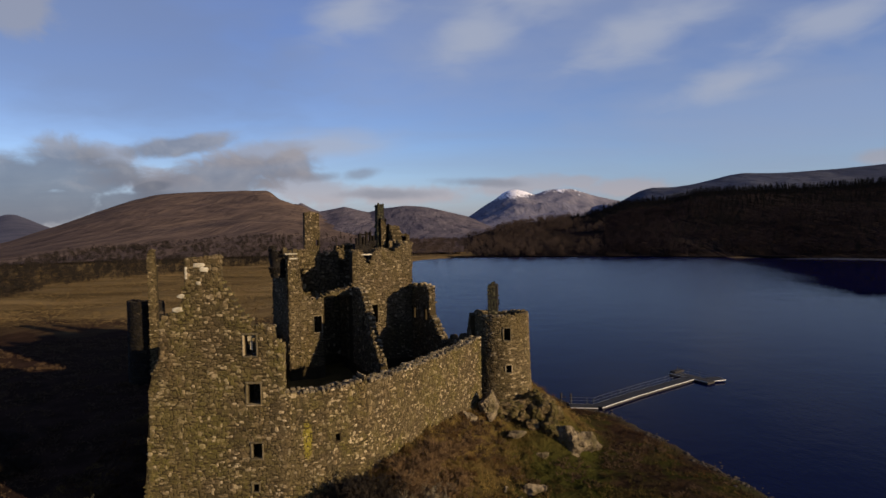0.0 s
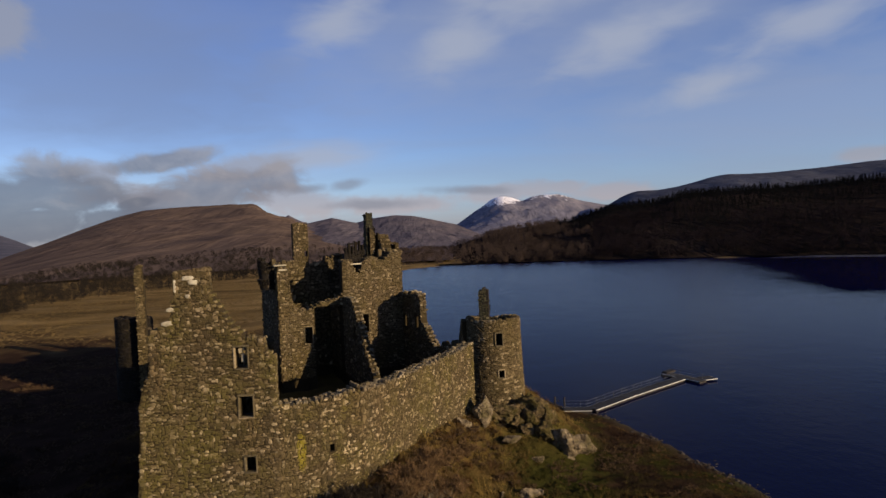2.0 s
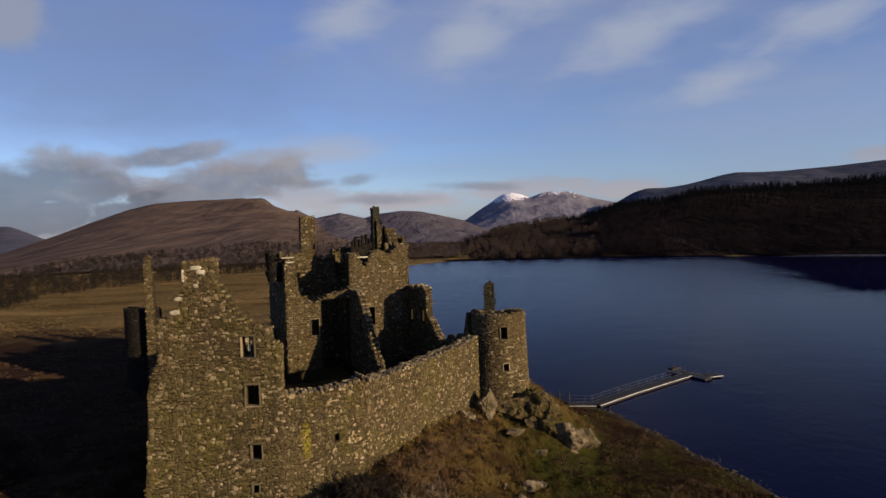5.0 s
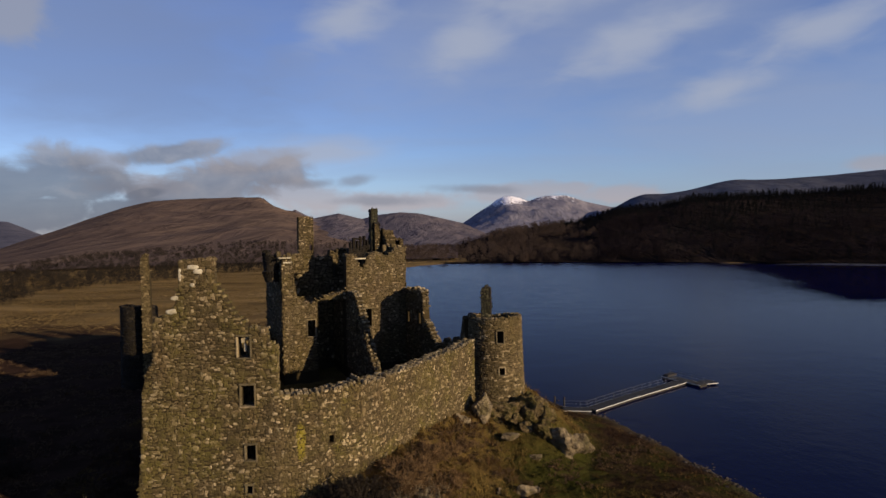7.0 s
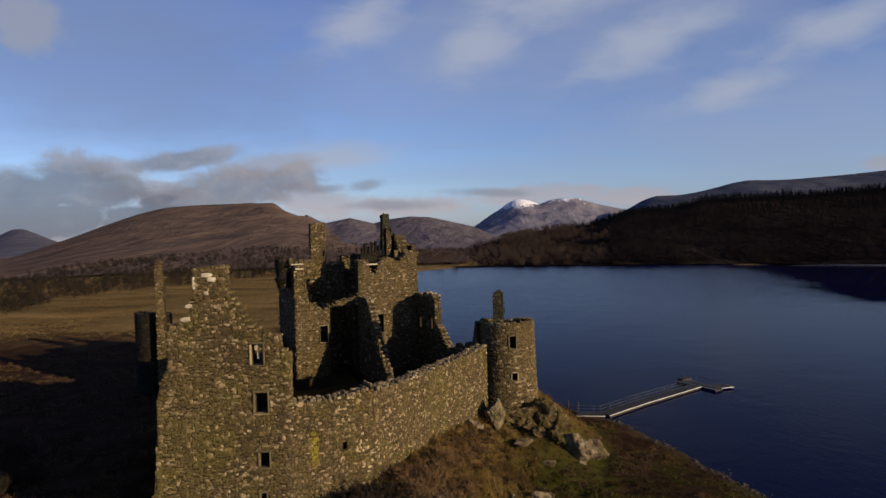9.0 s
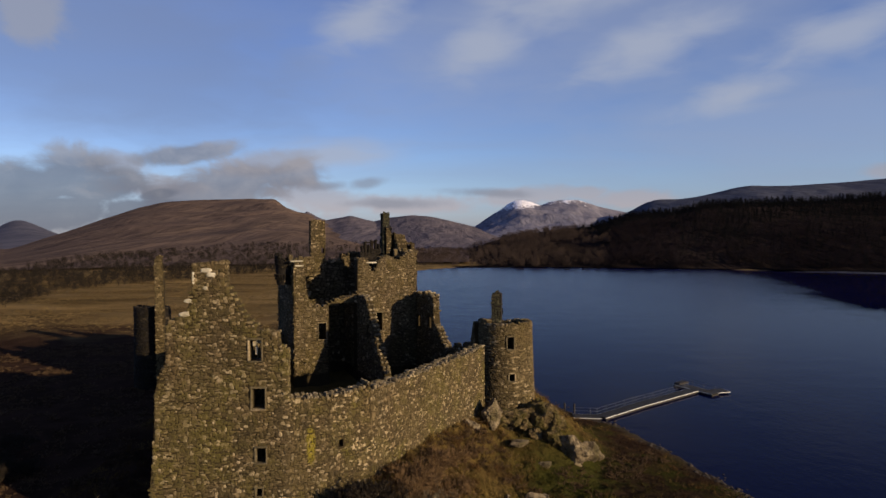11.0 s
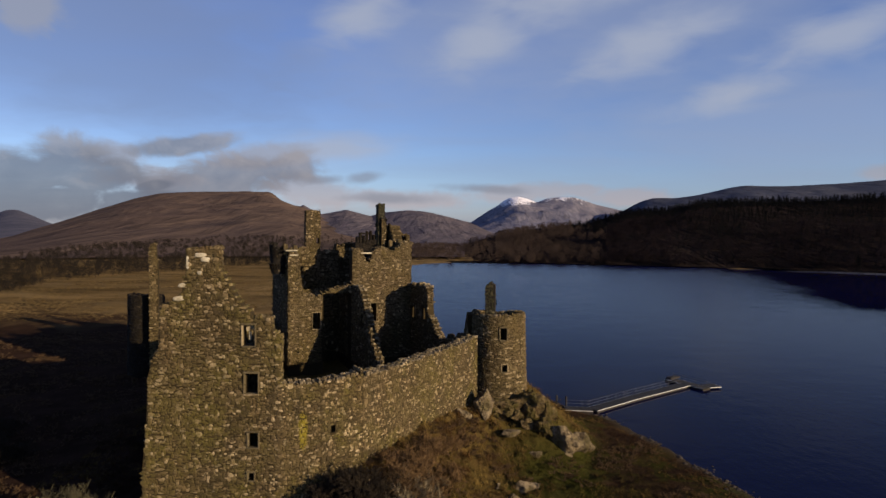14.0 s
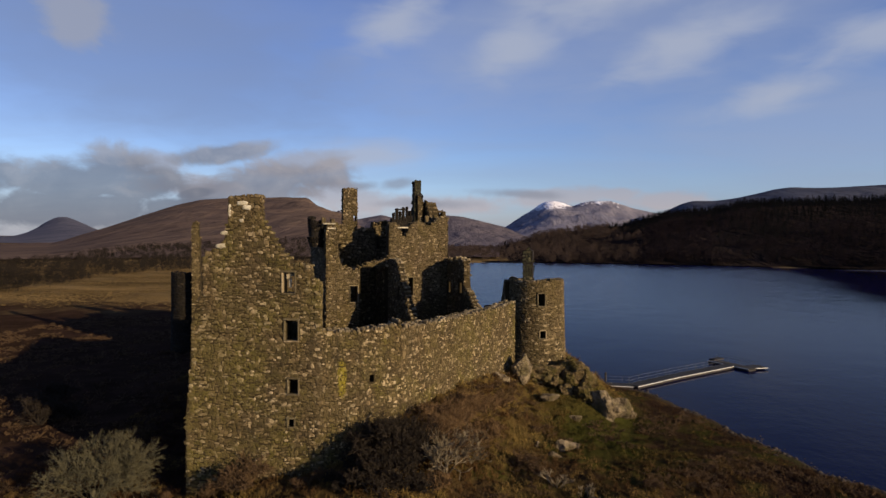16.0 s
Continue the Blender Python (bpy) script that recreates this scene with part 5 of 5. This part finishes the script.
STONES = [
    (9.1, 55.6, 2.45, 0.9, 0.6, 0.4, 0.2, "flat grey stone in the grass"),
    (9.7, 62.2, 5.7, 1.4, 1.4, 1.6, 0.5, "brown rock ledge at the round tower's foot"),
    (10.7, 60.5, 4.4, 1.5, 1.5, 1.8, 1.1, "brown rock ledge at the round tower's foot"),
    (6.0, 47.7, 1.7, 0.75, 0.6, 0.55, 0.3, "grey boulder among dead grass"),
    (4.9, 48.9, 2.1, 0.5, 0.4, 0.35, 0.9, "small pale stone among dead grass"),
    (9.6, 49.2, 1.4, 0.55, 0.35, 0.25, 0.1, "small pale stone among dead grass"),
    (6.6, 56.9, 4.05, 1.0, 0.6, 0.5, 0.2, "lichened rock in the slope"),
    (7.1, 49.4, 1.95, 0.95, 0.7, 0.6, 0.4, "grey boulder half sunk in the bank"),
    (8.0, 50.0, 1.75, 0.5, 0.45, 0.35, 1.1, "small grey stone beside the boulder"),
    (12.1, 56.6, 2.0, 0.6, 0.5, 0.4, 0.7, "pale stone fallen below the boulders"),
    (8.6, 58.6, 4.5, 0.8, 0.6, 0.55, 0.3, "lichened brown rock in the slope"),
    (7.6, 59.3, 5.1, 0.7, 0.6, 0.6, 0.9, "lichened brown rock in the slope"),
    (2.2, 57.0, 5.65, 0.7, 0.6, 0.8, 0.2, "rock at the foot of the curtain wall")]
for k, (x, y, z, sx, sy, sz, turn, label) in enumerate(OUTCROP + STONES):
    ob = tagged(new("boulder", rock_mesh("boulder", (sx, sy, sz), k + 1, sharp=0.5 if "brown" in label or "mossy" in label else 0.26, mat=MOSSY_ROCK if "mossy" in label or "brown" in label else ROCK)), label, "rock", "rocks below the castle")
    ob.location, ob.rotation_euler = (x, y, z), (0, 0, turn)
shingle = Pile()
r = np.random.default_rng(90)
pebble = [rock_mesh("pebble", (1, 1, 0.6), 40 + k, 1) for k in range(4)]
pebble = [(np.array([v.co[:] for v in me.vertices]), [tuple(p.vertices) for p in me.polygons]) for me in pebble]
for _ in range(900):
    k = r.uniform(3, 12)
    if fbm(k * 2.3, 4.0, 0.0, 3) < 0.05:
        continue
    i = int(k)
    (x0, y0), (x1, y1) = SHORE[i], SHORE[i + 1]
    x, y = x0 + (x1 - x0) * (k - i) + r.normal(0, 0.8), y0 + (y1 - y0) * (k - i) + r.normal(0, 0.5)
    v, f = pebble[int(r.integers(4))]
    shingle.add(v * r.uniform(0.06, 0.34) ** 1.1 + np.array([x, y, max(ground_at(x, y), -0.1)]), f)
tagged(new("shore_stones", shingle.done("shore_stones", DARK_ROCK)), "dark stones scattered along the water's edge", "stones", kind="stuff")

# ---- the jetty ----
jetty = thing("jetty", "long floating timber jetty with pale edging, railings and a T-shaped head", "jetty")
LEGS = [((16.4, 78.0), (19.9, 77.6)), ((19.9, 77.6), (26.7, 83.1)), ((26.7, 83.1), (37.5, 91.1))]
post_mesh = bevelled("rail_post", (0.05, 0.05, 0.9), RAIL, 0.01)
for a, b in LEGS + [((36.4, 94.8), (39.9, 88.8))]:
    a, b = Vector((*a, 0)), Vector((*b, 0))
    go, length = (b - a).normalized(), (b - a).length
    turn, mid = math.atan2(go.y, go.x), (a + b) / 2
    across = Vector((-go.y, go.x, 0))
    wide = 1.8
    part("float", bevelled("float", (length, wide - 0.1, 0.4), TIMBER, 0.04, turn, (mid.x, mid.y, 0.05)), jetty)
    for k in (-1, 1):
        p = mid + across * k * (wide / 2)
        part("edge_beam", bevelled("edge_beam", (length + 0.05, 0.06, 0.08), FLOAT, 0.02, turn, (p.x, p.y, 0.32)), jetty, "pale edge beam")
    count = int(length / 0.30)
    plank = bevelled("deck_board", (length / count - 0.03, wide - 0.16, 0.05), DECK, 0.006)
    for k in range(count):
        p = a + go * (k + 0.5) * length / count
        part("deck_board", plank, jetty).matrix_basis = pose(p.x, p.y, 0.36, 0, 0, math.degrees(turn))
    for k in range(int(length / 2.0) + 1):
        p = a + go * min(k * 2.0 + 0.3, length - 0.2) + across * (wide / 2 - 0.12)
        part("rail_post", post_mesh, jetty).location = (p.x, p.y, 0.78)
    for z in (0.8, 1.2):
        p = mid + across * (wide / 2 - 0.12)
        part("rail", bevelled("rail", (length, 0.035, 0.035), RAIL, 0.01, turn, (p.x, p.y, z)), jetty)
part("head_step", bevelled("head_step", (2.4, 1.0, 0.28), TIMBER, 0.05, 0.6, (37.2, 95.0, 0.46)), jetty, "raised landing box")
part("head_float", bevelled("head_float", (2.2, 2.0, 0.22), DECK, 0.05, 0.25, (41.3, 90.6, 0.24)), jetty, "low outer float")
for x, y, h in ((16.8, 79.2, 2.4), (15.6, 79.6, 2.4), (20.4, 76.6, 1.1)):
    part("mooring_post", bevelled("mooring_post", (0.22, 0.22, h), TIMBER, 0.04, 0.2, (x, y, h / 2 - 0.8)), jetty)
edge = Vector((math.cos(0.25), math.sin(0.25), 0))
part("edge_beam", bevelled("edge_beam", (2.2, 0.07, 0.10), FLOAT, 0.02, 0.25, (41.3 + 1.02 * edge.y, 90.6 - 1.02 * edge.x, 0.28)), jetty, "pale edge beam")
part("edge_beam", bevelled("edge_beam", (0.07, 2.0, 0.10), FLOAT, 0.02, 0.25, (41.3 + 1.12 * edge.x, 90.6 + 1.12 * edge.y, 0.28)), jetty, "pale edge beam")


# ---- scrub, tussocks and the bare tree ----
def twigs(seed, height, spread, stems, depth, thin, droop=0.0, split=3):
    """Bare branches as one mesh: three-sided tapering twigs, forking."""
    r = np.random.default_rng(seed)
    pile = Pile()

    def grow(p, d, length, width, level):
        q = p + d * length
        side = np.cross(d, r.normal(0, 1, 3))
        side /= np.linalg.norm(side) + 1e-9
        other = np.cross(d, side)
        ring = [(math.cos(a), math.sin(a)) for a in (0, 2.1, 4.2)]
        pile.add([p + width * (c * side + s * other) for c, s in ring] + [q + width * 0.6 * (c * side + s * other) for c, s in ring], [(0, 1, 4, 3), (1, 2, 5, 4), (2, 0, 3, 5)])
        if level:
            for _ in range(split if level > 1 else split + 1):
                way = d + r.normal(0, 0.48, 3) + np.array([0, 0, 0.10 - droop])
                grow(p + d * length * r.uniform(0.55, 1.0), way / np.linalg.norm(way), length * r.uniform(0.55, 0.82), max(width * 0.62, thin), level - 1)

    for _ in range(stems):
        a = r.uniform(0, 6.283)
        d = np.array([math.cos(a) * spread, math.sin(a) * spread, 1.0]) * r.uniform(0.8, 1.1)
        grow(np.array([math.cos(a), math.sin(a), 0]) * r.uniform(0, 0.3) * spread, d / np.linalg.norm(d), height * r.uniform(0.26, 0.4), thin * 3.2, depth)
    return pile


def bush(name, seed, place, height, spread, mat, label, category, stems=7, depth=4, thin=0.012, group="", scale=(1, 1, 1)):
    ob = tagged(new(name, twigs(seed, height, spread, stems, depth, thin).done(name, mat)), label, category, group)
    ob.location, ob.scale = place, scale
    return ob


tree = thing("bare_tree", "round leafless grey tree covered in lichen", "tree", "", (-27.2, 40.0, ground_at(-27.2, 40.0) - 0.1))
part("crown", twigs(8, 5.9, 0.95, 24, 5, 0.014).done("crown", BARK), tree)
bole = Pile()
for k in range(9):
    a, b = k / 9 * 2 * math.pi, (k + 1) / 9 * 2 * math.pi
    bole.add([(c * r_, d * r_, z) for z, r_ in ((-0.3, 0.30), (0.25, 0.22), (1.0, 0.14)) for c, d in ((math.cos(a), math.sin(a)), (math.cos(b), math.sin(b)))], [(0, 1, 3, 2), (2, 3, 5, 4)])
part("trunk", bole.welded().done("trunk", BARK), tree)
# the front and far western shrubs are added near-black to stand for shade
THICKETS = [(-8.6, 41.0, 2.6), (-7.8, 41.7, 3.4), (-6.8, 42.0, 3.8), (-5.8, 42.4, 3.8), (-7.2, 40.4, 3.2), (-6.2, 40.9, 3.6), (-5.2, 41.5, 3.8), (-4.4, 42.2, 3.4), (-6.6, 39.2, 2.6), (-5.4, 39.9, 3.0), (-4.4, 40.6, 2.8),
            (-4.9, 38.6, 2.2), (-6.0, 37.8, 2.2), (-7.6, 38.4, 2.4), (-3.6, 38.8, 2.2), (-8.8, 38.9, 2.0), (-9.6, 39.9, 1.6), (-43.5, 56, 3.2), (-45.5, 59, 3.0), (-41.6, 58, 2.6), (-47.5, 64, 3.0)]
RUSSET = [(-2.9, 43.8, 3.6), (-2.4, 45.0, 3.6), (-2.2, 42.4, 3.0), (-0.9, 44.2, 3.0), (0.4, 46.0, 2.4), (-1.7, 46.6, 3.0), (-0.6, 48.6, 2.8), (0.9, 50.4, 2.4), (0.8, 47.2, 2.0),
          (2.1, 52.6, 1.8), (-10.8, 40.6, 1.2), (-16.4, 40.6, 3.0), (-17.2, 40.3, 2.6), (-12.4, 40.3, 1.1), (-19.2, 40.6, 1.1), (3.0, 56.6, 1.2), (3.4, 44.0, 1.6), (12.5, 42.6, 1.3),
          (-2.8, 39.2, 1.8), (-22.4, 39.6, 1.2)]
DEAD = [(-3.0, 41.8, 3.8), (-1.8, 42.2, 3.8), (-0.6, 43.0, 3.4), (-2.2, 40.8, 3.2), (-3.4, 41.4, 3.2), (-2.6, 42.6, 3.6), (-1.4, 43.4, 3.2), (-0.4, 45.4, 2.6), (5.6, 41.6, 1.9), (7.6, 41.0, 1.7)]
SPOTS = [(*spot, kind) for kind, spots in enumerate((THICKETS, RUSSET, DEAD)) for spot in spots]
for k, (x, y, h, kind) in enumerate(SPOTS):
    mat = (THICKET, GOLD_TWIG if -5 < x < 3 else SCRUB, PALE_TWIG)[kind]
    bush("bare_shrub", 200 + k, (x, y, ground_at(x, y) - 0.1), h * (0.78 if kind == 0 and x > -12 else 1.0), 0.85, mat, ("dense dark leafless thicket at the wall foot", "russet leafless shrub in dead bracken", "pale tangled dead branches of a shrub")[kind],
         "shrub", (18, 15, 5)[kind], (4, 4, 3)[kind], (0.016, 0.013, 0.026)[kind], "scrub below the curtain wall")


def tussock(k):
    r = np.random.default_rng(500 + k)
    v, f = [], []
    for i in range(16):
        a, w, h = r.uniform(0, 6.283), r.uniform(0.02, 0.05), r.uniform(0.35, 1.0)
        bx, by, lx, ly = r.normal(0, 0.16), r.normal(0, 0.16), r.normal(0, 0.38), r.normal(0, 0.38)
        v += [(bx - w * math.sin(a), by + w * math.cos(a), -0.15), (bx + w * math.sin(a), by - w * math.cos(a), -0.15), (bx + lx, by + ly, h)]
        f.append((3 * i, 3 * i + 1, 3 * i + 2))
    return np.array(v), f


TUFTS = [tussock(k) for k in range(10)]
grass = Pile()
r = np.random.default_rng(77)
xs, ys = r.uniform(-36, 32, 26000), 34 + 62 * r.uniform(0, 1, 26000) ** 1.5
zs = rough_heights(xs, ys)
keep_out = distance(xs, ys, CASTLE)
for x, y, z, q in zip(xs, ys, zs, keep_out):
    if z < 0.35 or q > -0.3 or (x > 9.5 and y > 50 and r.uniform() < 0.6) or fbm(x * 0.22, y * 0.22, 5.0, 3) < -0.6:
        continue
    v, f = TUFTS[int(r.integers(10))]
    grass.add(v * (r.uniform(0.22, 0.5) + 0.2 * (z > 2.4)) + np.array([x, y, z]), f)
tagged(new("tussocks", grass.done("tussocks", TUSSOCK)), "straw-coloured winter grass tussocks on the bank", "grass", kind="stuff")


# ---- cottages across the loch ----
def cottage(name, x, y, z, turn, label):
    ob = thing(name, label, "house", "cottages across the loch", (x, y, z))
    ob.rotation_euler = (0, 0, turn)
    part("wall", bevelled("wall", (11, 6, 3.4), WHITEWASH, 0.05, 0, (0, 0, 1.7)), ob)
    roof = mesh("roof", [(-5.7, -3.3, 3.4), (5.7, -3.3, 3.4), (5.7, 3.3, 3.4), (-5.7, 3.3, 3.4), (-5.7, 0, 5.9), (5.7, 0, 5.9)], [(0, 1, 5, 4), (2, 3, 4, 5), (0, 4, 3), (1, 2, 5), (0, 3, 2, 1)], SLATE)
    part("roof", roof, ob)
    for k in (-4.6, 4.6):
        part("chimney", bevelled("chimney", (0.9, 0.9, 1.6), WHITEWASH, 0.04, 0, (k, 0, 6.0)), ob)
    for k in (-3, 0, 3):
        part("window", bevelled("window", (1.0, 0.1, 1.2), TIMBER, 0.02, 0, (k, -3.02, 1.9)), ob)


for a, d, z, turn in ((-9.9, 1250, 9.5, 0.2), (-8.2, 1280, 9.0, -0.1), (-5.3, 1200, 6.0, 0.3)):
    cottage("cottage", d * math.sin(radians(a)), d * math.cos(radians(a)), z, turn, "small whitewashed cottage with a slate roof")


# ---- dead bracken and rough meadow grass ----
def clump(k):
    pile = twigs(700 + k, 1.0, 1.1, 5, 2, 0.012)
    return np.concatenate(pile.v), pile.f


CLUMPS = [clump(k) for k in range(8)]
fern = Pile()
r = np.random.default_rng(78)
xs, ys = np.concatenate([r.uniform(-24, 29, 4200), r.uniform(-85, -22, 5200)]), np.concatenate([r.uniform(35, 66, 4200), r.uniform(38, 125, 5200)])
zs, inside = rough_heights(xs, ys), distance(xs, ys, CASTLE)
for x, y, z, q in zip(xs, ys, zs, inside):
    if z < 0.45 or q > -0.4 or (x < -9.5 and q > -4.5) or fbm(x * 0.16, y * 0.16, 9.0, 3) < (-0.25 if x < -24 else 0.0 if x < 6 else 0.22):
        continue
    v, f = CLUMPS[int(r.integers(8))]
    a = r.uniform(0, 6.283)
    c, s = math.cos(a), math.sin(a)
    k = r.uniform(0.5, 1.15)
    fern.add(np.stack([x + k * (c * v[:, 0] - s * v[:, 1]), y + k * (s * v[:, 0] + c * v[:, 1]), z - 0.05 + 0.8 * k * v[:, 2]], 1), f)
tagged(new("bracken", fern.done("bracken", SCRUB)), "dead brown bracken and bramble on the bank", "bracken", kind="stuff")
rushes = Pile()
xs, ys = r.uniform(-230, -4, 40000), 136 + 276 * r.uniform(0, 1, 40000) ** 1.35
wet = distance(xs, ys, SHORE)
zs = heights(xs, ys)
for x, y, z, q in zip(xs, ys, zs, wet):
    if q > -3 or abs(x) > 0.85 * y or r.uniform(0, 22) > y - 136:
        continue
    v, f = TUFTS[int(r.integers(10))]
    rushes.add(v * r.uniform(0.3, 0.8) * np.array([1.8, 1.8, 0.4]) + np.array([x, y, z + 0.1]), f)
tagged(new("rushes", rushes.done("rushes", RUSH)), "golden brown rushes and moor grass on the meadow", "grass", kind="stuff")
